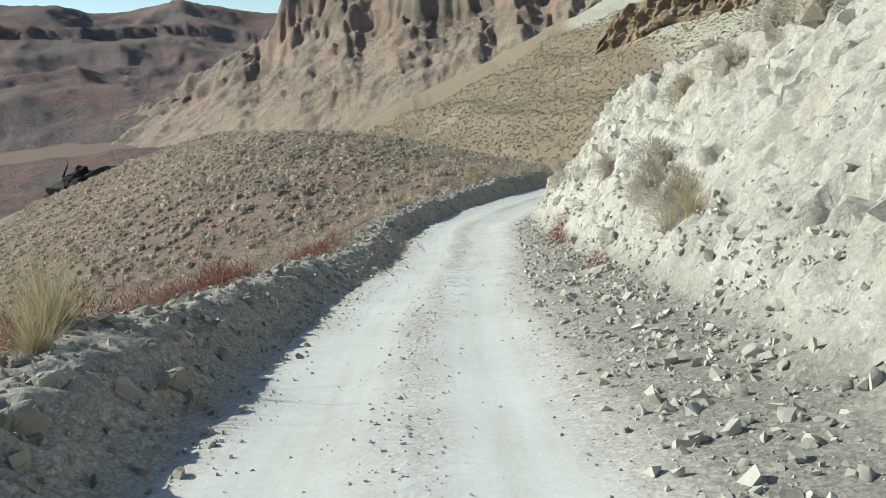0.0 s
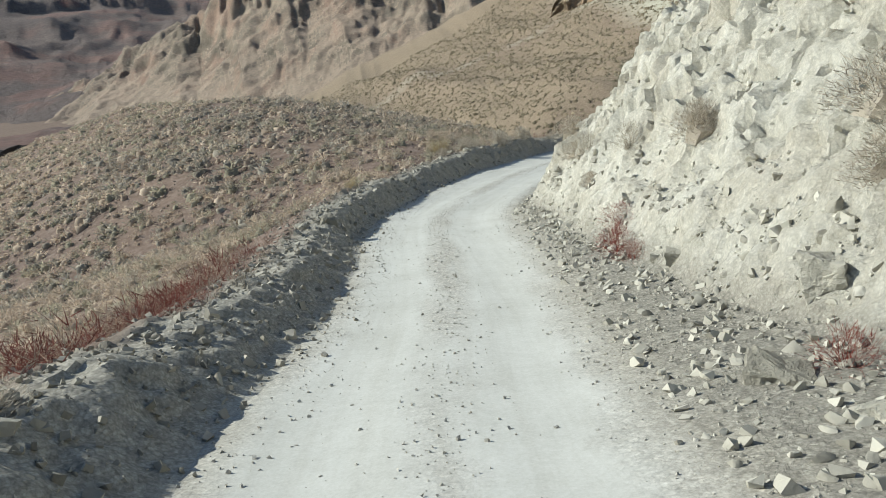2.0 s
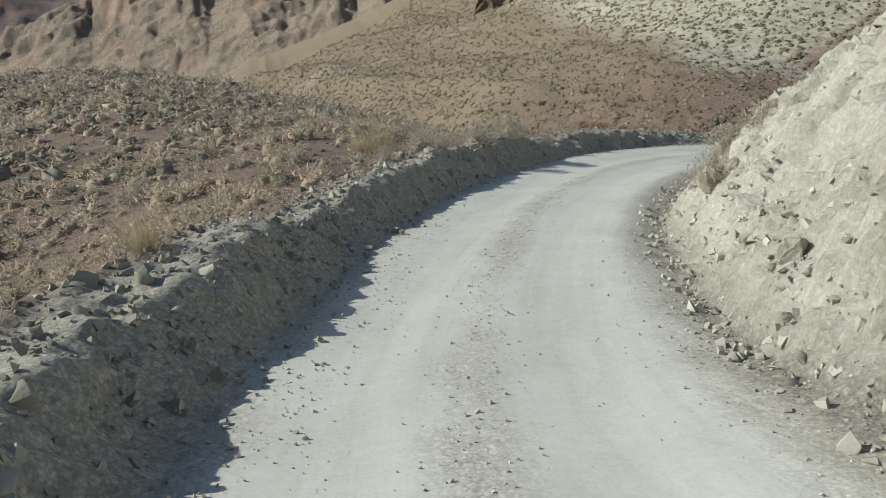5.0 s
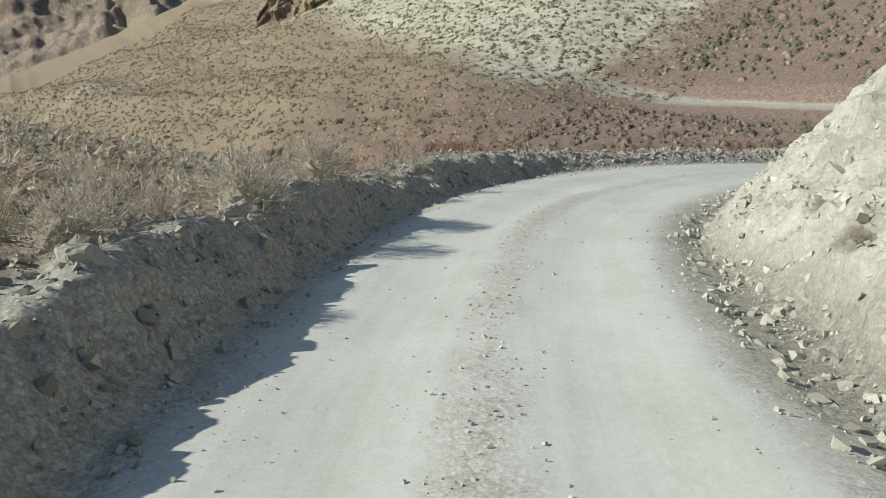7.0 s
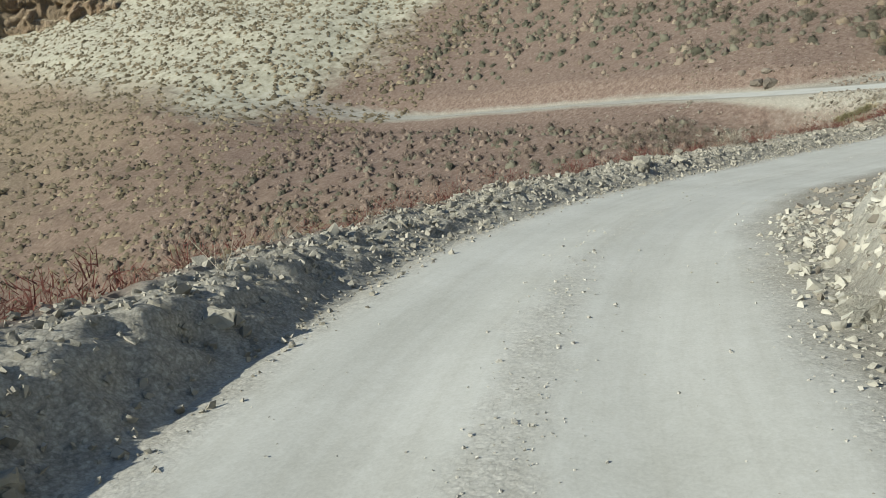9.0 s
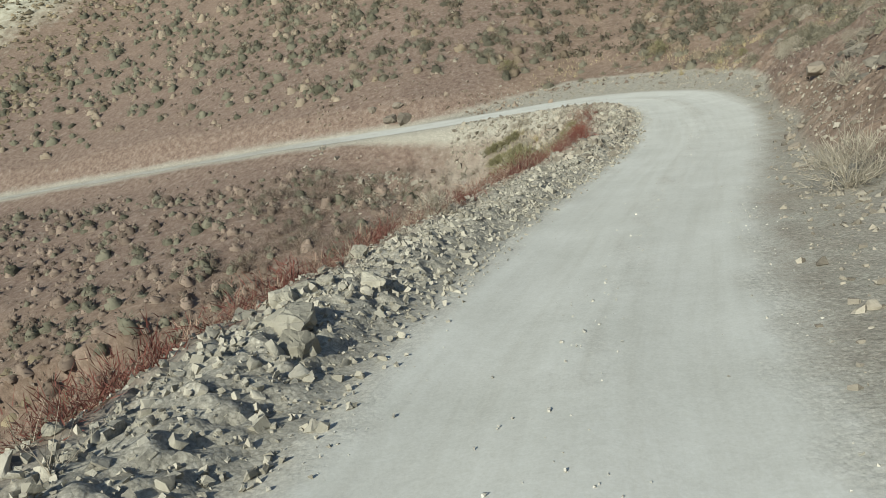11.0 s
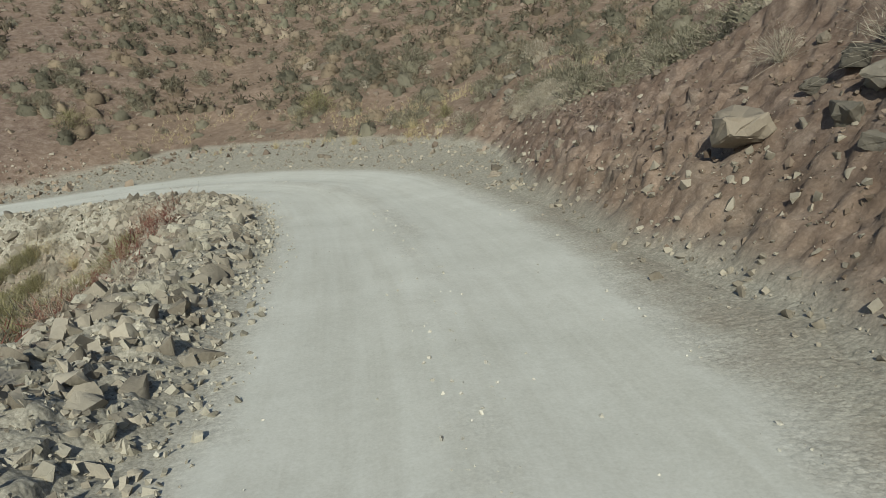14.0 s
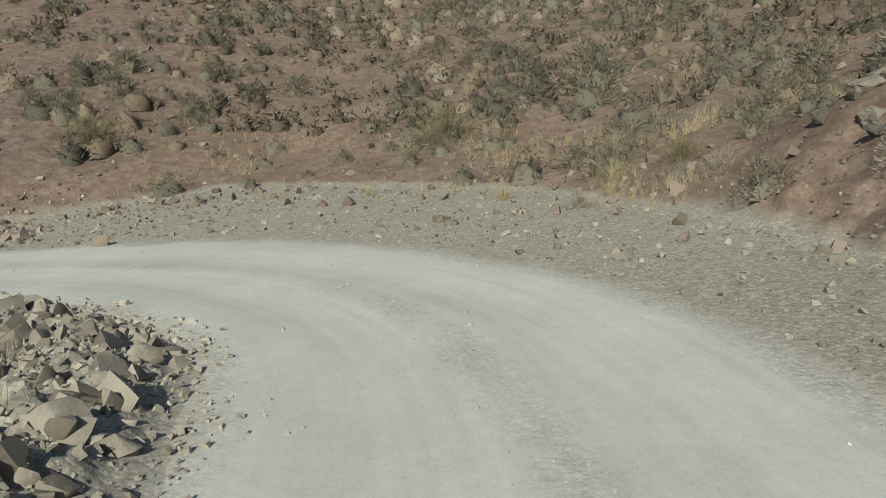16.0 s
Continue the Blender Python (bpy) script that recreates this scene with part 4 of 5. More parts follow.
ROCKS = [block_shape(100 + k, (0.5, 0.65, 0.8)[k % 3], 1) if k % 2 else rock_shape(100 + k, 11, 0.75) for k in range(14)]
def worn(shape, seed):
    """The same stone with broken, uneven faces."""
    bm = bmesh.new()
    vs = [bm.verts.new(q) for q in shape[0]]
    for t in shape[1]:
        bm.faces.new([vs[k] for k in t])
    bmesh.ops.subdivide_edges(bm, edges=[e for e in bm.edges if e.calc_length() > 0.34], cuts=1)
    bmesh.ops.triangulate(bm, faces=bm.faces[:])
    for q in bm.verts:
        q.co += q.co.normalized() * 0.11 * noise.fractal(q.co * 3.0 + Vector((seed, 3, 0)), 0.8, 2.0, 3)
    bm.verts.index_update()
    v = np.array([q.co[:] for q in bm.verts])
    f = np.array([[q.index for q in t.verts] for t in bm.faces])
    bm.free()
    return v, f


LARGE = [worn(s, k) for k, s in enumerate(ROCKS[:8])]
CHIPS = [block_shape(200 + k, (0.6, 0.8)[k % 2], 0) if k % 2 else rock_shape(200 + k, 7, 0.9) for k in range(10)]


def ribbons(base, way, length, width, curl, seg, r):
    """Tapered bent blades: one for each row of base and way."""
    n = len(base)
    side = np.cross(way, r.normal(size=(n, 3)))
    side /= np.linalg.norm(side, axis=1)[:, None] + 1e-9
    bend = r.normal(size=(n, 3)) * curl
    rows = []
    for k in range(seg + 1):
        t = k / seg
        mid = base + length[:, None] * (way * t + bend * t * t)
        half = side * (width * (1 - 0.85 * t))[:, None] * 0.5
        rows += [mid - half, mid + half]
    v = np.stack(rows, 1).reshape(-1, 3)
    o = (np.arange(n) * 2 * (seg + 1))[:, None]
    f = np.concatenate([o + np.array([2 * k, 2 * k + 1, 2 * k + 3, 2 * k + 2]) for k in range(seg)])
    return v, f


def upward(n, low, high, r):
    """Directions leaning low to high degrees from upright."""
    a, b = r.uniform(0, 2 * np.pi, n), np.radians(r.uniform(low, high, n))
    return np.stack([np.cos(a) * np.sin(b), np.sin(a) * np.sin(b), np.cos(b)], 1)


def dome(n, r, hollow=0.35):
    """Places in a half ball of radius 0.5 and height about 0.6."""
    p = upward(n, 0, 92, r)
    return p * (r.uniform(hollow**3, 1, n) ** (1 / 3))[:, None] * [0.5, 0.5, 0.58]


def stems_shape(seed, count, width, low=5, high=80, length=(0.35, 0.72), curl=0.22, seg=3):
    r = np.random.default_rng(seed)
    base = np.c_[r.normal(size=(count, 2)) * 0.05, np.full(count, -0.03)]
    return ribbons(base, upward(count, low, high, r), r.uniform(*length, count), np.full(count, width), curl, seg, r)


def twigs_shape(seed, count, width, length=(0.08, 0.2)):
    r = np.random.default_rng(seed)
    p = dome(count, r, 0.45)
    out = p / (np.linalg.norm(p, axis=1)[:, None] + 1e-6) + r.normal(size=(count, 3)) * 0.55
    out /= np.linalg.norm(out, axis=1)[:, None]
    return ribbons(p, out, r.uniform(*length, count), np.full(count, width), 0.2, 1, r)


def clump_shape(seed, blades, width, around=7, rings=3, core=0.84, reach=(0.08, 0.2), wide=None):
    """A small shrub for the slopes: a ragged dome of fine growth bristling with short twigs."""
    r = np.random.default_rng(seed)
    v, f = [], []
    for i in range(rings):
        b = (i / rings) * np.pi / 2
        for j in range(around):
            a = 2 * np.pi * (j + 0.5 * (i % 2) + r.uniform(-0.25, 0.25)) / around
            w = r.uniform(0.5, 1.2) * core
            v.append([0.5 * w * np.cos(b) * np.cos(a), 0.5 * w * np.cos(b) * np.sin(a), 0.54 * w * np.sin(b) - (0.1 if i == 0 else 0)])
    if rings:
        v.append([r.uniform(-0.08, 0.08), r.uniform(-0.08, 0.08), 0.5 * core])
    for i in range(rings - 1):
        for j in range(around):
            p, q = i * around + j, i * around + (j + 1) % around
            f += [[p, q, p + around], [q, q + around, p + around]]
    if rings:
        f += [[(rings - 1) * around + j, (rings - 1) * around + (j + 1) % around, rings * around] for j in range(around)]
    wide = wide or core
    foot = upward(blades, 0, 97, r) * [0.5 * wide, 0.5 * wide, 0.54 * wide] * r.uniform(0.55 if rings else 0.2, 1.2, (blades, 1))
    way = foot / (np.linalg.norm(foot, axis=1)[:, None] + 1e-6) * 0.8 + r.normal(size=(blades, 3)) * 0.5
    way[:, 2] = np.abs(way[:, 2]) * 0.9 + 0.1
    way /= np.linalg.norm(way, axis=1)[:, None]
    tip = foot + way * r.uniform(*reach, (blades, 1))
    side = np.cross(way, r.normal(size=(blades, 3)))
    side /= np.linalg.norm(side, axis=1)[:, None]
    side *= r.uniform(0.6, 1.4, (blades, 1)) * width
    w = np.stack([foot - side, foot + side, tip], 1).reshape(-1, 3)
    return np.concatenate([np.array(v).reshape(-1, 3), w]), np.concatenate([np.array(f, int).reshape(-1, 3), len(v) + np.arange(blades)[:, None] * 3 + np.arange(3)])


def joined(name, shapes, places, scales, which, mat, label, category, turn="upright", seed=5, sharp=True):
    """Many small pieces as one mesh."""
    r = np.random.default_rng(seed)
    n = len(places)
    if turn == "upright":
        a = r.uniform(0, 2 * np.pi, n)
        rot = np.zeros((n, 3, 3))
        rot[:, 0, 0], rot[:, 0, 1], rot[:, 1, 0], rot[:, 1, 1], rot[:, 2, 2] = np.cos(a), -np.sin(a), np.sin(a), np.cos(a), 1
    else:
        q = r.normal(size=(n, 4))
        q /= np.linalg.norm(q, axis=1)[:, None]
        w, x, y, z = q.T
        rot = np.stack([1 - 2 * (y * y + z * z), 2 * (x * y - z * w), 2 * (x * z + y * w), 2 * (x * y + z * w), 1 - 2 * (x * x + z * z), 2 * (y * z - x * w), 2 * (x * z - y * w), 2 * (y * z + x * w), 1 - 2 * (x * x + y * y)], 1).reshape(n, 3, 3)
    scales = np.asarray(scales, float)
    if scales.ndim == 1:
        scales = np.repeat(scales[:, None], 3, 1)
    vs, fs, ts, off = [], [], [], 0
    own = r.uniform(0, 1, n)
    for k, (v, f) in enumerate(shapes):
        pick = np.flatnonzero(which == k)
        if not len(pick):
            continue
        f = tri(f)
        w = np.einsum("nij,nvj->nvi", rot[pick], v[None] * scales[pick][:, None, :]) + places[pick][:, None, :]
        vs.append(w.reshape(-1, 3))
        ts.append(np.repeat(own[pick], len(v)))
        fs.append((f[None] + (np.arange(len(pick)) * len(v))[:, None, None] + off).reshape(-1, 3))
        off += len(pick) * len(v)
    v, f = np.concatenate(vs).astype(np.float32), np.concatenate(fs).astype(np.int32)
    me = bpy.data.meshes.new(name)
    me.vertices.add(len(v))
    me.vertices.foreach_set("co", v.ravel())
    me.loops.add(f.size)
    me.loops.foreach_set("vertex_index", f.ravel())
    me.polygons.add(len(f))
    me.polygons.foreach_set("loop_start", np.arange(0, f.size, 3, dtype=np.int32))
    me.materials.append(mat)
    me.update(calc_edges=True)
    tint = me.attributes.new("tint", "FLOAT", "POINT")
    tint.data.foreach_set("value", np.concatenate(ts).astype(np.float32))
    if sharp:
        me.shade_flat()
    elif turn == "any":
        me.polygons.foreach_set("use_smooth", np.ones(len(f), bool))
        me.set_sharp_from_angle(angle=radians(48))
    return tagged(new(name, me), label, category, kind="stuff")


def shape_mesh(name, shape, mat):
    return mesh_from(name, shape[0], tri(shape[1]), mat)


def sown(n, x0, x1, y0, y1, keep, seed):
    """n random places in a box, thinned by keep(x, y, d, s), which gives chances."""
    r = np.random.default_rng(seed)
    x, y = r.uniform(x0, x1, n), r.uniform(y0, y1, n)
    d, s, _ = road_field(x, y)
    ok = r.uniform(0, 1, n) < keep(x, y, d, s)
    x, y = x[ok], y[ok]
    return np.c_[x, y, ground_at(x, y)], d[ok], s[ok]


# -- shrubs over the slopes --
CLUMPS = [clump_shape(300 + 3 * k, 74, 0.021, 6, 2, 0.5, (0.09, 0.22), 0.76) for k in range(7)]
FINE_CLUMPS = [clump_shape(380 + 3 * k, 180, 0.013, 8, 3, 0.68, (0.06, 0.17), 0.86) for k in range(6)]
FUZZ = [clump_shape(360 + 3 * k, 64, 0.007, 0, 0, 0.74, (0.1, 0.26)) for k in range(5)]
MID_CLUMPS = [clump_shape(330 + 3 * k, 50, 0.02, 7, 3, 0.7, (0.06, 0.18), 0.86) for k in range(6)]
SPUR_CLUMPS = [clump_shape(390 + 3 * k, 26, 0.038, 6, 2, 0.55, (0.11, 0.27), 0.78) for k in range(7)]
SMALL_CLUMPS = [clump_shape(340 + 3 * k, 4, 0.09, 5, 1, 0.85, (0.12, 0.25), 0.8) for k in range(6)]


def slope_shrubs(name, n, box, keep, size, shapes, mat, label, seed, flatten=(0.7, 1.1)):
    p, d, s = sown(n, *box, keep, seed)
    r = np.random.default_rng(seed + 1)
    w = r.uniform(*size, len(p)) * r.choice([1.0, 1.0, 0.7, 1.35], len(p))
    sc = np.c_[w, w, w * r.uniform(*flatten, len(p))]
    p[:, 2] -= 0.04 * w
    return joined(name, shapes, p, sc, r.integers(0, len(shapes), len(p)), mat, label, "shrub", seed=seed, sharp=False)


patch = lambda x, y, k: 0.55 + 0.45 * vnoise(x / k, y / k, 201)
slope_shrubs("slope_shrubs", 7800, (-30, 12, 8, 56), lambda x, y, d, s: (d < -HALF - 2.4) * (0.35 + 0.65 * patch(x, y, 6)) * (0.5 + 0.5 * step(-24, -12, x)) * np.where(y < 44, 1, d > -11), (0.5, 1.0), CLUMPS, SHRUBS, "low tan and brown desert shrubs over the open slope", 11, (0.5, 0.85))
slope_shrubs("spur_shrubs", 8400, (-48, 10, 44, 108), lambda x, y, d, s: (d < -10) * (0.35 + 0.65 * patch(x, y, 6)), (0.65, 1.25), SPUR_CLUMPS, SHRUBS, "low tan and brown desert shrubs over the rounded spur", 17, (0.5, 0.85))
slope_shrubs("grey_slope_shrubs", 3000, (-30, 14, 34, 90), lambda x, y, d, s: (d < -10) * step(28, 8, np.hypot(x + 2, (y - 50) / 1.3)), (0.6, 1.25), SPUR_CLUMPS, SHRUBS_GREY, "grey leafless desert shrubs on the low spur", 12, (0.6, 0.95))
slope_shrubs("hill_shrubs", 37000, (-10, 116, 56, 240), lambda x, y, d, s: (0.62 + 0.38 * patch(x, y, 14)) * ((y > 94) | ((d < -9) & (x > 6) & (x < 46))), (0.6, 1.3), SMALL_CLUMPS, SHRUBS_DARK, "dotted brown shrubs over the tan hillside", 13, (0.45, 0.7))
slope_shrubs("bend_shrubs", 1350, (56, 86, 28, 62), lambda x, y, d, s: (d > HALF + 4.5) * (d < 22) * 0.75 * patch(x, y, 5), (0.55, 1.3), FINE_CLUMPS, SHRUBS_BEND, "small grey desert shrubs on the slope above the bend", 16)
slope_shrubs("far_side_shrubs", 7600, (40, 112, 26, 100), lambda x, y, d, s: (((d > HALF + 2.6) * (d < 48) * ((d > 22) | (y > 62) | (y < 28)) ) * ((x > 57) | (y > 50))) * 0.8 * patch(x, y, 7), (0.65, 1.45), MID_CLUMPS, SHRUBS_MIXED, "scattered grey-green desert shrubs on the reddish slope", 14)
slope_shrubs("gully_shrubs", 5400, (22, 66, 46, 96), lambda x, y, d, s: (d < -HALF - 3.2) * (0.35 + 0.5 * patch(x, y, 5)), (0.45, 1.05), MID_CLUMPS, SHRUBS_GULLY, "low grey and rust-brown brush on the slopes of the gully", 19)
slope_shrubs("upper_shrubs", 3400, (66, 104, 28, 78), lambda x, y, d, s: (d > 11) * 0.75 * patch(x, y, 6), (0.5, 1.1), SPUR_CLUMPS, SHRUBS_UPPER, "dark grey-brown shrubs high on the reddish slope", 18)
slope_shrubs("cut_top_shrubs", 1300, (4, 62, -6, 42), lambda x, y, d, s: (d > HALF + 4.8) * (d < 14) * 0.7 * patch(x, y, 4), (0.35, 0.75), FINE_CLUMPS, SHRUBS_MIXED, "grey desert shrubs along the top of the road cut", 15)

# -- loose stone --
def sown_along(n, s0, s1, d0, d1, keep, seed):
    """n random places beside the road between two distances along it and from its middle, thinned by keep(d, s)."""
    r = np.random.default_rng(seed)
    s, d = r.uniform(s0, s1, n), r.uniform(d0, d1, n)
    ok = r.uniform(0, 1, n) < keep(d, s)
    s, d = s[ok], d[ok]
    d = np.where(d < -1.2, d + HALF - left_edge(s), d)
    x, y = np.interp(s, ALONG, LINE[:, 0]), np.interp(s, ALONG, LINE[:, 1])
    tx, ty = np.interp(s, ALONG, TANGENT[:, 0]), np.interp(s, ALONG, TANGENT[:, 1])
    x, y = x + d * ty, y - d * tx
    return np.c_[x, y, ground_at(x, y)], d, s


def rubble(name, places, size, mat, label, seed, shapes, sink=0.2, power=3.0, large=0.13):
    p, d, s = places
    r = np.random.default_rng(seed + 1)
    w = size[0] * (size[1] / size[0]) ** (r.uniform(0, 1, len(p)) ** power)
    p[:, 2] += w * (0.25 - sink)
    kind = np.where(w < 0.085, len(shapes) + r.integers(0, len(CHIPS), len(p)), r.integers(0, len(shapes), len(p)))
    kind = np.where(w > large, len(shapes) + len(CHIPS) + r.integers(0, len(LARGE), len(p)), kind)
    w = w[:, None] * r.uniform(0.75, 1.2, (len(p), 3))
    return joined(name, [*shapes, *CHIPS, *LARGE], p, w, kind, mat, label, "stones", turn="any", seed=seed, sharp=False)


ring = ring_of
rubble("berm_chips", sown_along(35000, S0 - 1, S_FAR, -HALF - 2.4, -HALF + 0.5, lambda d, s: ring(-d, HALF - 0.5, HALF + 0.3, HALF + 1.3, HALF + 2.4) * (0.5 + 0.5 * step(S_NOSE - 4, S_STRAIGHT, s)), 20), (0.025, 0.11), GREY_RUBBLE, "small grey stone chips along the road's bank", 20, CHIPS, 0.15, 1.4)
rubble("berm_rubble", sown_along(19000, S0 - 1, S_RED + 3, -HALF - 2.3, -HALF + 0.1, lambda d, s: ring(-d, HALF - 0.1, HALF + 0.5, HALF + 1.3, HALF + 2.2) * (0.4 + 0.6 * step(S_NOSE, S_STRAIGHT, s)), 21), (0.035, 0.22), GREY_RUBBLE, "loose grey broken stone along the road's bank", 21, ROCKS, 0.28, 3.6)
rubble("bend_rubble", sown_along(10000, S_RED + 3, S_FAR, -HALF - 2.6, -HALF + 0.1, lambda d, s: ring(-d, HALF - 0.1, HALF + 0.5, HALF + 1.5, HALF + 2.6), 30), (0.03, 0.4), APRON_RUBBLE, "loose brown-grey broken stone inside the bend", 30, ROCKS, 0.3, 3.6)
rubble("inner_rubble", sown_along(17000, S_RED - 4, S_FAR + 1, -HALF - 8, -HALF - 1.6, lambda d, s: ring(-d, HALF + 1.6, HALF + 2.2, HALF + 4, HALF + 8) * step(-0.25, 0.3, fbm(s / 3, d / 2, 2, 79)), 35), (0.05, 0.5), APRON_RUBBLE, "tumbled brown-grey stone down the inner slope of the bend", 35, ROCKS, 0.25, 3.2)
rubble("cut_blocks", sown_along(420, S0 - 2, S_STRAIGHT, HALF + 0.8, HALF + 6.5, lambda d, s: ring(d, HALF + 0.8, HALF + 1.4, HALF + 4, HALF + 6.5), 28), (0.08, 0.34), CLAY_BLOCKS, "jutting pale clay-stone lumps of the cut bank", 28, ROCKS, 0.46, 2.2)
rubble("slope_rubble", sown_along(6500, S_BEND + 5, S_FAR + 9, -10.5, -2.3, lambda d, s: ring(-d, 2.9, 3.6, 7.0, 10.5) * step(-0.3, 0.25, fbm(s / 2.5, d / 2, 2, 81)), 36), (0.1, 0.55), APRON_RUBBLE, "loose grey-brown rock tumbled from the far road's edge", 36, ROCKS, 0.25, 2.4)
rubble("far_bank_rubble", sown_along(4000, S_FAR - 4, S_FAR + 22, 2.0, 9.0, lambda d, s: ring(d, 2.0, 2.5, 4.0, 9.0) * step(-0.2, 0.4, fbm(s / 3, d / 2, 2, 83)), 38), (0.05, 0.4), BROWN_RUBBLE, "brown-grey stones fallen along the far road's bank", 38, ROCKS, 0.25, 3.0)
rubble("ditch_rubble", sown_along(34000, S0 - 2, S_NOSE + 11, 0.7, HALF + 2.2, lambda d, s: ring(d, right_edge(s) - 0.15, right_edge(s) + 0.3, cut_foot(s) + 0.4, cut_foot(s) + 1.3), 22), (0.02, 0.17), DITCH_RUBBLE, "fallen grey stone chips at the foot of the cut", 22, ROCKS, 0.24, 2.7, 0.15)
rubble("cut_rubble", sown_along(24000, S0 - 2, S_NOSE + 11, HALF + 0.3, HALF + 7, lambda d, s: ring(d, HALF + 0.3, HALF + 0.9, HALF + 2.0, HALF + 7) * (0.35 + 0.65 * step(-0.2, 0.35, fbm(s / 3.0, d / 1.5, 2, 78))), 23), (0.022, 0.15), CLAY_RUBBLE, "crumbled pale clay lumps on the cut bank", 23, ROCKS, 0.3, 3.4, 0.15)
rubble("apron_rubble", sown_along(35000, S_STRAIGHT - 8, S_FAR + 2, 0.9, HALF + 7, lambda d, s: ring(d, right_edge(s) - 0.1, right_edge(s) + 0.7, np.minimum(HALF + 3.0, cut_foot(s) + 0.9), np.minimum(HALF + 7, cut_foot(s) + 2.0)), 24), (0.016, 0.17), APRON_RUBBLE, "scattered brown and grey stones beside the road", 24, ROCKS, 0.2, 2.9, 0.17)
rubble("bank_crumbs", sown_along(15000, S_RED - 6, S_BEND + 5, HALF + 0.2, HALF + 6, lambda d, s: ring(d, cut_foot(s) - 0.1, cut_foot(s) + 0.6, HALF + 4.5, HALF + 6), 29), (0.018, 0.11), BANK_CRUMBS, "crumbled red-brown earth and stone on the bank", 29, ROCKS, 0.3, 2.6, 0.3)
rubble("hill_rubble", sown(24000, 30, 92, 28, 80, lambda x, y, d, s: ((d > HALF + 2.4) * (d < 32) + (d < -HALF - 1.5) * (d > -26)) * 0.6, 25), (0.05, 0.34), HILL_STONES, "small brown stones strewn over the red slope", 25, CHIPS, large=0.3)
rubble("road_pebbles", sown_along(64000, S0, S_FAR, -HALF, HALF, lambda d, s: (0.07 + 0.8 * np.exp(-(((d - lane_middle(s)) / 0.26) ** 2)) + 0.6 * step(-0.6, 0.0, np.abs(d) - np.where(d > 0, right_edge(s), left_edge(s)))) * (0.25 + 0.75 * step(S_STRAIGHT, S_NOSE, s)) * step(0.3, 0.0, d - right_edge(s)), 26), (0.01, 0.042), PEBBLES, "small loose pebbles on the dirt road", 26, CHIPS, 0.15, 2.2)
rubble("slope_stones", sown(5000, -30, 4, 4, 60, lambda x, y, d, s: (d < -HALF - 2) * 0.6, 27), (0.05, 0.18), BROWN_RUBBLE, "small stones among the shrubs", 27, CHIPS)


def low_brush(name, places, shapes, size, mat, label, seed, category="brush"):
    p, d, s = places
    r = np.random.default_rng(seed + 1)
    w = r.uniform(*size, len(p))
    return joined(name, shapes, p, np.c_[w, w, w * r.uniform(0.7, 1.2, len(p))], r.integers(0, len(shapes), len(p)), mat, label, category, seed=seed)


WISPS = [stems_shape(400 + k, 15, 0.016, 10, 75, (0.3, 0.8), 0.3, 2) for k in range(5)]
TUFTS = [stems_shape(420 + k, 14, 0.018, 2, 42, (0.35, 0.9), 0.16, 2) for k in range(4)]
low_brush("red_brush", sown_along(9000, S0 + 4, S_RED + 23, -HALF - 4.8, -HALF - 1.3, lambda d, s: ring(-d, HALF + 1.3, HALF + 1.7, HALF + 3.0, HALF + 4.8) * (0.8 * ring(s, S0 + 4, S0 + 7, S0 + 17, S0 + 24) + 0.6 * ring(s, S_NOSE - 2, S_NOSE + 3, S_NOSE + 5, S_NOSE + 9) + ring(s, S_NOSE + 5, S_NOSE + 10, S_RED + 9, S_RED + 17) + 0.5 * ring(s, S_RED + 13, S_RED + 17, S_RED + 20, S_RED + 23) * step(HALF + 2.6, HALF + 1.8, -d)) * (0.55 + 0.45 * vnoise(s / 2.5, d, 6)), 31), FUZZ, (0.45, 0.9), SHRUBS_RED, "low dry dark-red brush behind the road's bank", 31)
low_brush("bend_brush", sown(1500, 48, 64, 47.5, 64, lambda x, y, d, s: (d < -4.4) * (s > S_RED + 10) * step(0.3, 0.65, patch(x, y, 2.2)), 37), FUZZ, (0.6, 1.3), SHRUBS_GULLY, "tan and rust-brown brush on the slope inside the bend", 37)
low_brush("berm_wisps", sown_along(1100, S0, S_FAR, -HALF - 4.5, -HALF - 1.0, lambda d, s: 0.7 + 0 * d, 32), WISPS, (0.3, 0.6), DRY_TWIG, "thin dry weeds along the bank", 32)
low_brush("straw_grass", sown(6500, 58, 74, 34, 52, lambda x, y, d, s: ring(d, HALF + 2.8, HALF + 4.4, HALF + 6.5, HALF + 10) * step(0.45, 0.85, patch(x, y, 1.7)) * step(58, 48, y), 33), TUFTS, (0.18, 0.42), STRAW, "yellow dry grass along the outer edge of the bend", 33, "grass")
low_brush("slope_grass", sown(1500, -12, 6, 4, 60, lambda x, y, d, s: ring(-d, HALF + 2.0, HALF + 3, HALF + 7, HALF + 10) * 0.8, 34), TUFTS, (0.15, 0.4), STRAW, "thin dry grass among the shrubs", 34, "grass")


# -- bushes that stand near the road, each a thing --
def bush_maker(name, stems, stem_mat, crown, crown_mat, label, group):
    root = tagged(new(name), label, "bush", group)
    for part_name, shape, mat in (("branchwork", stems, stem_mat), ("crown", crown, crown_mat)):
        o = new(part_name, shape_mesh(part_name, shape, mat))
        o.parent = root
    return root


PLANTED = set()


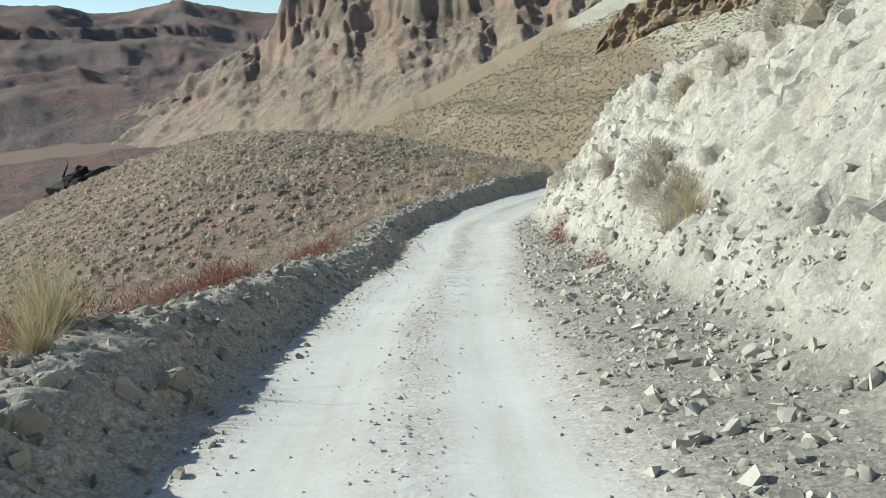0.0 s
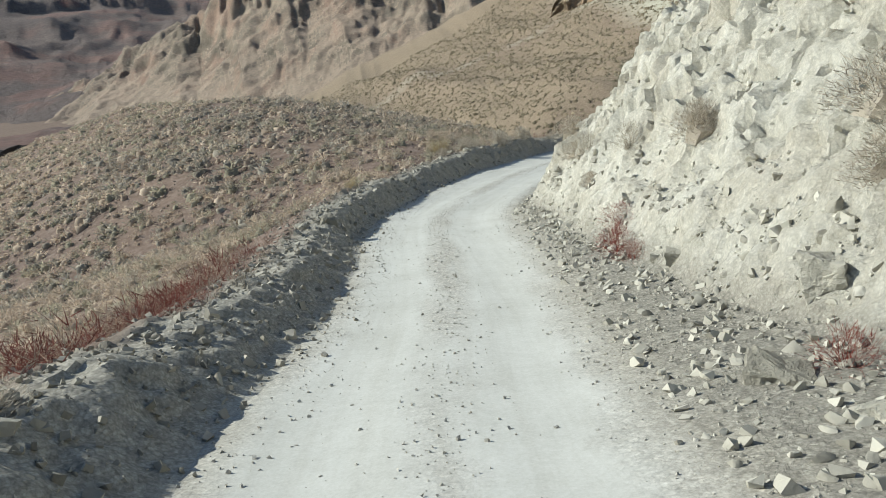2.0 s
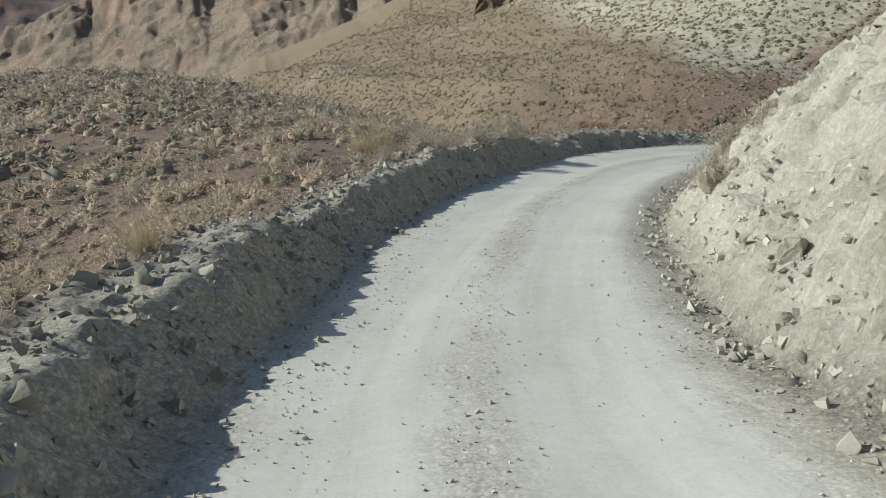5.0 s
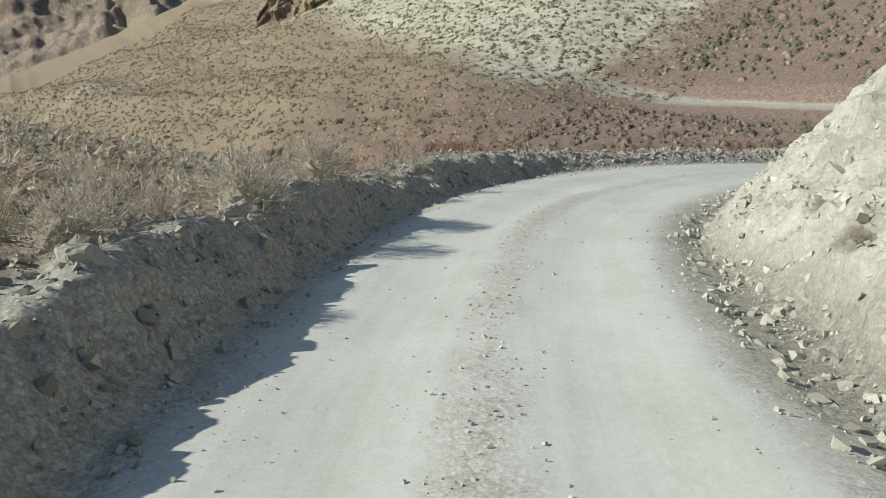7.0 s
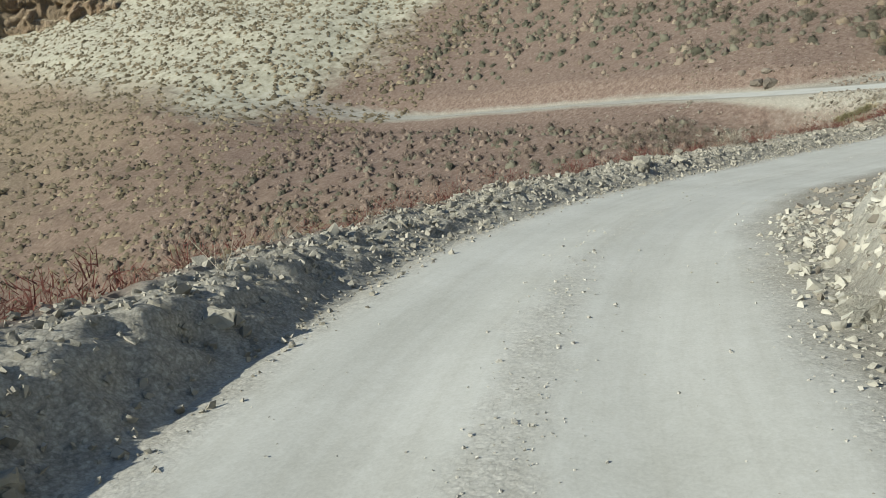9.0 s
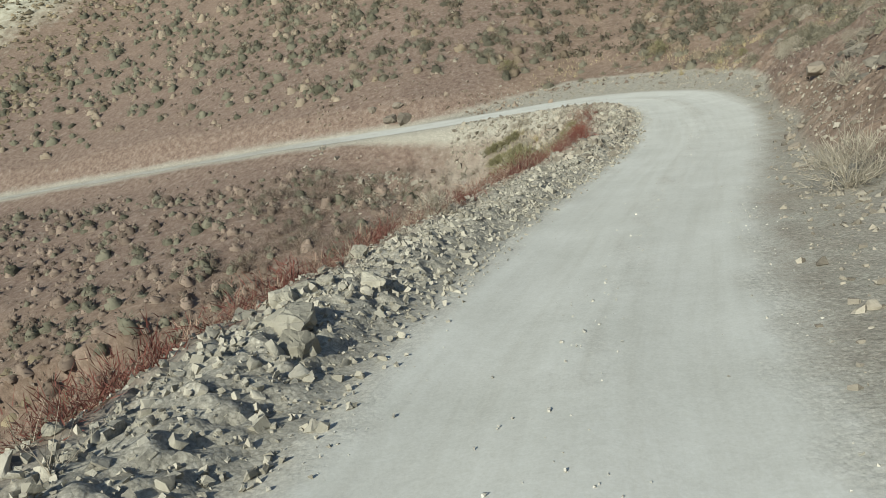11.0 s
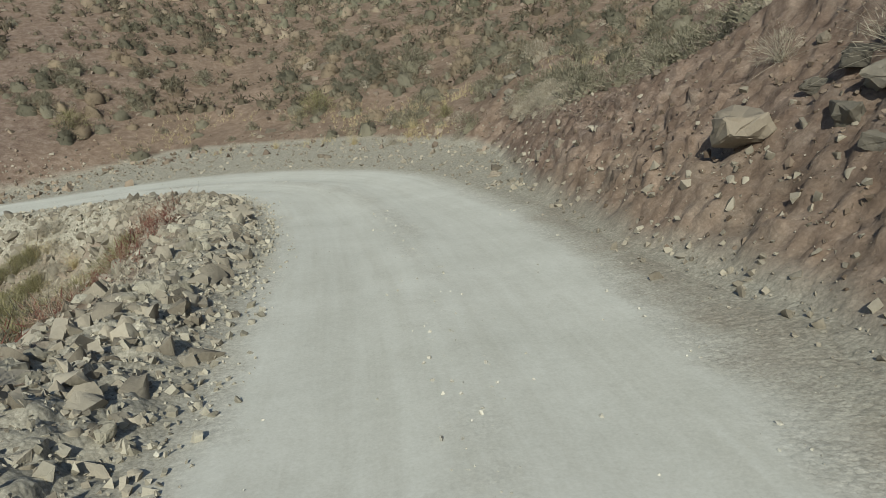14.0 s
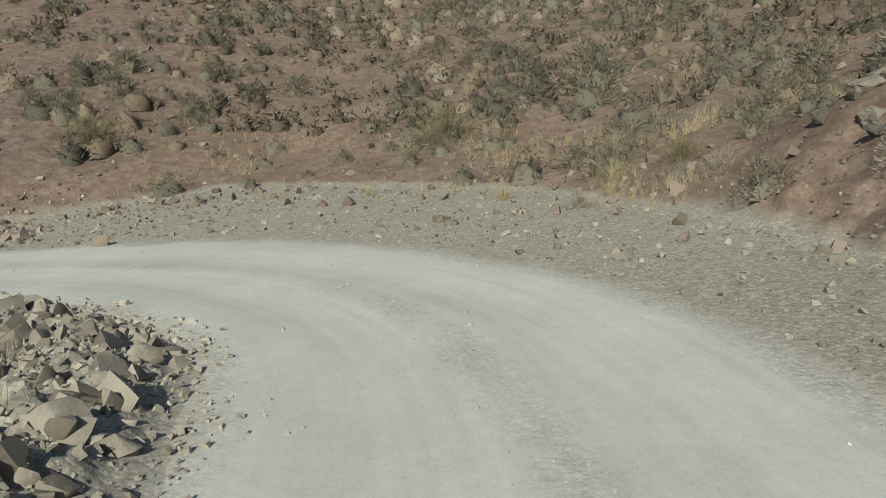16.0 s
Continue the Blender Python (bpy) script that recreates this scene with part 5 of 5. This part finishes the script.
def plant(proto, x, y, width, height=None, spin=0.0):
    z = float(ground_at([x], [y])[0]) - 0.03
    m = pose(x, y, z, 0, 0, spin)
    height = height or width
    if proto.name not in PLANTED:
        PLANTED.add(proto.name)
        proto.matrix_basis = m @ Matrix.Diagonal((width, width, height, 1))
        return proto
    o = copy_thing(proto, m)
    o.scale = (width, width, height)
    return o


def kinds(count, build):
    return [build(k) for k in range(count)]


GREY = kinds(3, lambda k: bush_maker("grey_bush", stems_shape(500 + k, 60, 0.011, 5, 88, (0.2, 0.4), 0.45, 2), DRY_TWIG, clump_shape(510 + k, 1700, 0.0055, 9, 3, 0.5, (0.04, 0.12), 0.86), GREY_TWIG, "rounded grey leafless desert bush of fine twigs", "grey bushes"))
SAGE = kinds(3, lambda k: bush_maker("sage_bush", stems_shape(520 + k, 40, 0.014, seg=2), DRY_TWIG, clump_shape(530 + k, 520, 0.011, 9, 3, 0.5, (0.05, 0.15), 0.84), SAGE_LEAF, "dense grey-green sagebrush with small leaves", "sagebrush"))
OLIVE = kinds(2, lambda k: bush_maker("olive_bush", stems_shape(540 + k, 110, 0.012, 3, 55), OLIVE_LEAF, twigs_shape(550 + k, 620, 0.010, (0.12, 0.28)), OLIVE_LEAF, "yellow-olive broom-like desert bush", "olive bushes"))
DEAD = kinds(2, lambda k: bush_maker("dead_bush", stems_shape(560 + k, 120, 0.010, 5, 75, (0.35, 0.72), 0.5), PALE_TWIG, twigs_shape(570 + k, 420, 0.008, (0.08, 0.22)), PALE_TWIG, "pale dead bush of tangled bare branches", "dead bushes"))
GRASSY = kinds(2, lambda k: bush_maker("grass_tuft", stems_shape(580 + k, 150, 0.008, 0, 45, (0.5, 1.0), 0.18), STRAW, stems_shape(590 + k, 110, 0.006, 0, 60, (0.35, 0.8), 0.25), STRAW, "tall tuft of straw-yellow dry grass", "grass tufts"))
GREY_SMALL = kinds(3, lambda k: bush_maker("grey_bush", stems_shape(620 + k, 30, 0.014, 5, 85, (0.25, 0.48), 0.4, 2), DRY_TWIG, clump_shape(630 + k, 420, 0.009, 8, 2, 0.46, (0.05, 0.14), 0.82), GREY_TWIG, "small rounded grey desert bush on the slope", "small grey bushes"))
REDS = kinds(2, lambda k: bush_maker("red_bush", stems_shape(600 + k, 90, 0.009, 5, 85, (0.3, 0.6), 0.35, 2), RED_TWIG, twigs_shape(610 + k, 600, 0.007, (0.06, 0.16)), RED_TWIG, "low dark-red dry brush bush", "red bushes"))


for proto_list, spots in (
    (GREY, ((34.2, 49.7, 1.2), (33.6, 49.2, 0.9), (39.0, 48.6, 0.9), (8.54, 33.3, 0.9), (7.4, 32.0, 0.9), (8.9, 32.9, 1.0), (9.2, 34.2, 0.6), (12.3, 36.7, 0.8), (59.2, 37.5, 1.0), (58.3, 37.6, 0.9), (57.6, 37.4, 1.0), (56.8, 37.5, 1.0), (55.9, 37.5, 0.9), (49.5, 37.0, 0.9), (61.7, 35.8, 1.1), (6.9, 42.2, 1.0), (8.1, 43.0, 0.9), (4.9, 40.1, 1.0), (6.24, 16.3, 1.1), (4.87, 17.75, 0.9), (4.8, 13.9, 1.2), (4.15, 11.1, 1.1), (4.3, 13.2, 0.8), (6.2, 14.0, 1.1), (7.4, 17.5, 1.0), (5.5, 26.0, 1.0), (5.3, 25.2, 0.8), (6.87, 12.1, 1.5), (6.8, 13.3, 1.1), (6.9, 16.5, 0.8), (6.4, 16.4, 1.2), (4.46, 13.1, 0.9), (4.1, 12.5, 0.6), (4.97, 18.0, 0.7), (6.6, 41.45, 1.25), (7.95, 42.7, 1.1), (4.6, 39.2, 0.9), (5.5, 40.9, 0.8), (3.6, 38.4, 0.8), (10.4, 36.4, 0.4), (11.1, 37.2, 0.35), (4.5, 21.5, 0.5), (-1.9, 40.8, 0.9), (-2.4, 12.2, 0.7))),
    (SAGE, ((35.0, 49.9, 1.2), (35.9, 49.7, 1.0), (46.5, 47.4, 0.9), (47.6, 47.2, 0.8), (45.2, 37.2, 1.3), (46.4, 37.0, 1.1), (48.6, 36.4, 1.2), (54.8, 35.9, 1.0), (52.3, 36.6, 1.4), (51.5, 36.4, 1.3), (53.8, 36.4, 1.2), (54.4, 37.0, 1.1), (58.7, 36.9, 1.3), (60.0, 35.2, 1.4), (57.8, 36.6, 1.3), (57.0, 36.6, 1.2), (56.2, 36.8, 1.1), (6.8, 25.3, 0.9), (72.3, 37.6, 2.3), (73.6, 36.9, 1.6), (77.6, 51.9, 1.6), (77.8, 46.5, 1.2), (67.3, 34.0, 1.3), (59.4, 37.1, 1.2), (55.3, 37.4, 1.3), (60.9, 38.4, 1.0), (52.5, 37.0, 1.2), (44.9, 38.1, 1.4), (50.5, 36.5, 1.4), (74.2, 52.6, 1.1), (75.0, 51.4, 0.9), (70.9, 44.5, 0.7), (69.3, 42.8, 0.9))),
    (OLIVE, ((72.3, 51.4, 1.5), (70.4, 41.9, 1.5), (55.2, 50.0, 2.2), (53.9, 49.2, 1.8), (56.3, 50.8, 1.6), (64.1, 38.3, 0.8))),
    (DEAD, ((45.6, 38.6, 1.0), (41.9, 40.2, 0.9), (57.3, 37.8, 0.9), (56.4, 37.9, 0.8), (55.3, 38.2, 0.7), (3.75, 10.4, 0.8), (4.1, 11.0, 0.9), (4.7, 20.0, 0.7), (32.8, 43.0, 1.4), (33.4, 42.5, 1.2), (35.2, 42.6, 0.9), (4.3, 12.9, 0.8), (5.1, 23.6, 1.1), (9.9, 44.7, 0.7), (11.0, 45.5, 0.7))),
    (GRASSY, ((3.6, 40.7, 1.2), (4.0, 40.9, 1.0), (3.85, 9.75, 0.8), (-3.2, 6.4, 1.1), (-3.6, 7.0, 1.0), (-3.0, 5.6, 0.8), (-0.15, 29.8, 0.8), (3.8, 10.4, 0.5), (64.9, 41.3, 0.6), (64.6, 39.3, 0.7), (63.9, 39.6, 0.6), (67.0, 43.8, 0.4))),
    (REDS, ((3.9, 18.3, 0.7), (3.7, 18.0, 0.6), (3.55, 17.5, 0.7), (3.6, 17.0, 0.6), (3.05, 11.9, 0.5), (-2.9, 10.9, 0.7), (-2.0, 16.0, 0.6), (44.2, 46.7, 0.9), (45.0, 46.9, 0.9))),
):
    for k, (x, y, w) in enumerate(spots):
        plant(proto_list[k % len(proto_list)], x, y, w, w * (0.75 + 0.3 * ((k * 37) % 10) / 10), (k * 67) % 360)


# -- a line of olive and grey bushes behind the inner bank of the bend --
for k in range(15):
    s_here, d_here = S_RED + 5.5 + 1.05 * k, -4.3 - 0.5 * ((k * 7) % 5) / 4
    x, y = np.interp(s_here, ALONG, LINE[:, 0]), np.interp(s_here, ALONG, LINE[:, 1])
    tx, ty = np.interp(s_here, ALONG, TANGENT[:, 0]), np.interp(s_here, ALONG, TANGENT[:, 1])
    kin = (OLIVE, OLIVE, GREY_SMALL)[k % 3]
    plant(kin[k % len(kin)], float(x + d_here * ty), float(y - d_here * tx), 0.75 + 0.07 * ((k * 5) % 6), 0.55 + 0.05 * ((k * 3) % 5), (k * 67) % 360)


# -- the olive patch and the pale brush round it, on the slope inside the bend --
for k in range(46):
    u, v = (k * 0.618) % 1.0, (k * 0.3247 + 0.1) % 1.0
    x, y = 55.6 + 4.8 * u - 0.45 * v, 50.1 + 1.0 * u + 1.7 * (v - 0.5)
    plant(OLIVE[k % 2], x, y, 0.6 + 0.3 * ((k * 5) % 7) / 6, 0.5 + 0.25 * ((k * 3) % 5) / 4, (k * 71) % 360)
for k in range(44):
    u, v = (k * 0.618) % 1.0, (k * 0.4142 + 0.3) % 1.0
    x, y = 54.6 + 5.8 * u, 48.2 + 1.7 * u + 1.0 * (v - 0.5)
    plant((GREY_SMALL[k % 3], GRASSY[k % 2], DEAD[k % 2])[k % 3], x, y, 0.5 + 0.3 * ((k * 5) % 7) / 6, 0.4 + 0.2 * ((k * 3) % 5) / 4, (k * 53) % 360)


# -- bushes sown along the slopes close to the road --
def sow_things(protos, n, box, keep, size, seed):
    p, d, s = sown(n, *box, keep, seed)
    r = np.random.default_rng(seed + 1)
    for q in p:
        w = r.uniform(*size)
        plant(protos[r.integers(len(protos))], q[0], q[1], w, w * r.uniform(0.65, 1.0), r.uniform(0, 360))


sow_things(GREY_SMALL, 170, (26, 64, 46, 66), lambda x, y, d, s: ring(-d, HALF + 2.6, HALF + 3.6, 10, 15) * 0.55, (0.45, 0.9), 46)
sow_things(SAGE, 120, (30, 64, 46, 66), lambda x, y, d, s: ring(-d, HALF + 3.0, HALF + 4.6, 10, 15) * 0.5, (0.45, 0.95), 47)
sow_things(GREY_SMALL, 200, (-14, 10, 10, 60), lambda x, y, d, s: ring(-d, HALF + 2.2, HALF + 3, HALF + 7, HALF + 12) * 0.55, (0.5, 0.95), 41)
sow_things(SAGE, 480, (62, 90, 28, 72), lambda x, y, d, s: ring(d, HALF + 4, HALF + 6, 22, 30) * 0.35, (0.5, 1.1), 42)
sow_things(GREY_SMALL, 220, (56, 84, 28, 62), lambda x, y, d, s: ring(d, HALF + 4, HALF + 5, 14, 26) * 0.3, (0.4, 0.8), 43)
sow_things(SAGE, 120, (40, 66, 28, 41), lambda x, y, d, s: ring(d, HALF + 3.2, HALF + 4.2, 9, 13) * 0.5, (0.6, 1.2), 44)
sow_things(DEAD, 90, (40, 66, 30, 41), lambda x, y, d, s: ring(d, HALF + 2.4, HALF + 3.2, 7, 9) * 0.35, (0.5, 0.9), 45)


# -- boulders and larger stones, each a thing --
BOULDERS = {}
for kind, mat, label in (("grey", GREY_STONE, "angular grey boulder lying on the road's bank"), ("clay", CLAY_STONE, "pale clay-stone block in the cut bank"), ("brown", BROWN_STONE, "weathered brown boulder on the red bank"), ("dark", DARK_STONE, "dark lava rock on the slope"), ("ledge", LEDGE_STONE, "dark craggy grey-brown ledge rock in the bank")):
    BOULDERS[kind] = ([boulder_mesh("boulder", 700 + 31 * len(BOULDERS) + k, mat, (0.6, 0.8, 0.9, 0.7, 1.0)[k % 5]) for k in range(5)], label)


def boulder(kind, x, y, size, k=0, sink=0.22, squash=(1, 1, 1), lift=0.0, group="boulders by the road"):
    meshes, label = BOULDERS[kind]
    o = tagged(new("boulder", meshes[k % 5]), label, "boulder", group)
    z = float(ground_at([x], [y])[0])
    o.matrix_world = pose(x, y, z + size * squash[2] * (0.3 - sink) + lift, (k * 23) % 20 - 10, (k * 41) % 20 - 10, (k * 77) % 360) @ Matrix.Diagonal((size * squash[0], size * squash[1], size * squash[2], 1))
    return o


for kind, spots in (
    ("grey", ((27.1, 49.15, 0.85), (26.6, 48.9, 0.45), (54.9, 45.4, 0.5), (54.4, 45.0, 0.36), (39.98, 47.0, 0.45), (41.3, 46.6, 0.35), (-0.7, 23.4, 0.55), (4.66, 38.4, 0.55), (6.26, 40.6, 0.5), (4.0, 38.9, 0.5), (4.5, 39.3, 0.4), (-2.4, 4.1, 0.4), (-2.45, 4.75, 0.45), (-2.2, 11.6, 0.4), (-0.95, 25.3, 0.62), (-1.0, 23.7, 0.4), (-1.25, 23.2, 0.45), (6.2, 40.6, 0.45), (4.65, 38.6, 0.5), (7.5, 42.2, 0.35), (10.1, 44.45, 0.45), (11.05, 44.9, 0.35), (12.3, 45.8, 0.35), (14.4, 47.0, 0.4), (27.5, 50.05, 0.42), (28.3, 49.5, 0.5), (28.0, 49.6, 0.45), (28.6, 49.4, 0.4), (22.35, 49.4, 0.34), (21.55, 49.45, 0.3))),
    ("clay", ((2.85, 11.1, 0.6), (4.15, 10.8, 0.6), (2.6, 12.0, 0.5), (3.05, 14.3, 0.4), (3.6, 13.0, 0.45), (17.2, 42.9, 0.5), (3.3, 19.5, 0.4), (3.2, 18.2, 0.35), (3.5, 20.6, 0.45))),
    ("brown", ((55.24, 39.6, 0.4), (56.0, 39.3, 0.32), (60.4, 39.7, 0.3), (38.8, 42.2, 0.36), (40.67, 41.8, 0.33), (40.9, 41.5, 0.3), (41.1, 41.75, 0.25), (40.5, 41.45, 0.32), (68.3, 58.9, 1.2), (68.1, 57.9, 1.3), (68.9, 58.4, 1.0), (69.2, 60.2, 0.7), (72.6, 62.6, 1.1), (74.2, 64.2, 0.9), (58.2, 53.1, 0.9), (57.6, 52.4, 0.8), (76.6, 40.6, 1.0), (77.4, 41.4, 0.9), (78.2, 41.2, 0.8), (53.7, 38.9, 0.3))),
):
    for k, (x, y, w) in enumerate(spots):
        boulder(kind, x, y, w * (0.78 if kind == "grey" else 1.0), k, 0.28 if kind != "clay" else 0.42)


def sow_boulders(kind, places, size, seed, sink=0.25):
    p, d, s = places
    r = np.random.default_rng(seed + 1)
    for k, q in enumerate(p):
        boulder(kind, q[0], q[1], size[0] * (size[1] / size[0]) ** (r.uniform() ** 1.6), int(r.integers(0, 50)), sink, group={"grey": "stones on the road's bank", "clay": "blocks in the cut bank", "brown": "stones on the red bank"}[kind])


sow_boulders("grey", sown_along(170, S0, S_FAR - 4, -HALF - 1.9, -HALF - 0.1, lambda d, s: ring(-d, HALF + 0.1, HALF + 0.5, HALF + 1.4, HALF + 1.9) * (0.35 + 0.65 * step(S_NOSE, S_STRAIGHT, s)), 51), (0.14, 0.34), 51)
sow_boulders("clay", sown_along(64, S0, S_NOSE + 9, HALF + 0.3, HALF + 4.5, lambda d, s: ring(d, HALF + 0.2, HALF + 0.8, HALF + 1.5, HALF + 4.5), 52), (0.12, 0.32), 52, 0.34)
sow_boulders("brown", sown(170, 62, 88, 30, 60, lambda x, y, d, s: (d > HALF + 5) * (d < 24) * 0.35, 54), (0.25, 0.7), 54, 0.34)
sow_boulders("grey", sown_along(60, S_RED + 6, S_BEND + 2, -HALF - 2.1, -HALF - 0.5, lambda d, s: 0.75 + 0 * d, 57), (0.2, 0.42), 57)
sow_boulders("brown", sown_along(70, S_STRAIGHT + 2, S_BEND + 6, HALF + 0.8, HALF + 6.5, lambda d, s: ring(d, HALF + 0.8, HALF + 1.6, HALF + 4.0, HALF + 6.5), 53), (0.12, 0.36), 53)

# dark outcrop far down the slope
for k, (x, y, w) in enumerate(((-44, 110, 5.0), (-47, 110, 6.0), (-50, 112, 5.0), (-41, 109, 3.0), (-53, 113, 3.0), (-46.5, 110, 4.5))):
    boulder("dark", x, y, w, k, 0.1, (1.3, 1, 0.7) if k != 5 else (0.6, 0.6, 1.5), group="dark rock outcrop")

# craggy ledges in the brown bank and a leaning slab
for k, (x, y, w) in enumerate(((38.4, 40.4, 0.6), (38.9, 40.1, 0.75), (39.5, 40.5, 0.5), (39.9, 40.1, 0.7), (40.4, 39.8, 0.6), (40.9, 40.2, 0.45), (39.2, 39.6, 0.8), (40.2, 39.3, 0.7), (41.3, 39.6, 0.5), (38.2, 39.8, 0.55), (37.6, 40.5, 0.5), (41.9, 40.0, 0.4), (45.8, 39.1, 0.6), (45.5, 38.8, 0.75), (46.1, 38.6, 0.5), (45.9, 38.2, 0.7), (45.2, 38.9, 0.5), (46.5, 38.8, 0.4), (44.9, 38.7, 0.55), (44.4, 39.0, 0.45), (45.0, 39.5, 0.35), (51.0, 37.7, 0.5), (51.6, 37.4, 0.55), (52.2, 37.4, 0.4), (56.2, 37.6, 0.5), (57.2, 37.5, 0.5), (60.6, 37.2, 0.5), (61.1, 37.0, 0.55), (60.1, 37.4, 0.42), (61.5, 37.3, 0.4), (60.8, 36.7, 0.6), (61.6, 36.4, 0.6), (62.0, 36.9, 0.45), (59.6, 37.2, 0.4))):
    boulder("ledge", x, y, w, 3 * k + 1, 0.32, (1.25, 0.85, 0.9), group="ledge rocks in the bank")
slab = boulder("brown", 46.9, 39.5, 1.0, 8, 0.02, (0.75, 1.0, 0.85), group="ledge rocks in the bank")


def cliff_band(x0, y0, x1, y1, tall, seed):
    """A broken rock face that juts from the hill, with columns, ledges and hollows."""
    u, v = np.meshgrid(np.linspace(0, 1, 210), np.linspace(0, 1, 46))
    long = math.hypot(x1 - x0, y1 - y0)
    nx, ny = (y0 - y1) / long, (x1 - x0) / long
    if ny > 0:
        nx, ny = -nx, -ny
    a = u * long
    high = tall * step(0, 0.12, u) * step(1, 0.86, u) * (0.72 + 0.38 * fbm(a / 9, 0 * a, 3, seed))
    out = 2.2 * fbm(a / 5.5, 2.0 * v, 4, seed + 1, True) + 1.1 * fbm(a / 1.6, 5 * v, 3, seed + 2) - 5.0 * v**1.4 - 7.0 * step(0.84, 1.0, v)
    out = out + 0.7 * (np.floor(5 * v + 0.8 * fbm(a / 4, v, 2, seed + 3)) % 2)
    x, y = x0 + (x1 - x0) * u + nx * out, y0 + (y1 - y0) * u + ny * out
    base = terrain(x0 + (x1 - x0) * u, y0 + (y1 - y0) * u)
    z = base - 3.0 + (high + 3.0) * np.minimum(v / 0.84, 1) + 0.5 * fbm(a / 1.4, 6 * v, 2, seed + 4)
    return tagged(new("rock_cliff", grid_mesh("rock_cliff", x, y, z, RUST_CLIFF)), "rusty brown broken cliff band high on the tan hill", "cliff", kind="structure")


RUST_CLIFF = rock_material("rust_cliff_rock", (0.13, 0.10, 0.07), (0.40, 0.31, 0.21), (0.42, 0.235, 0.14), (0.40, 0.33, 0.235), 0.12, 1.2, 0.52)
cliff_band(50, 195, 80, 158, 11.0, 301)
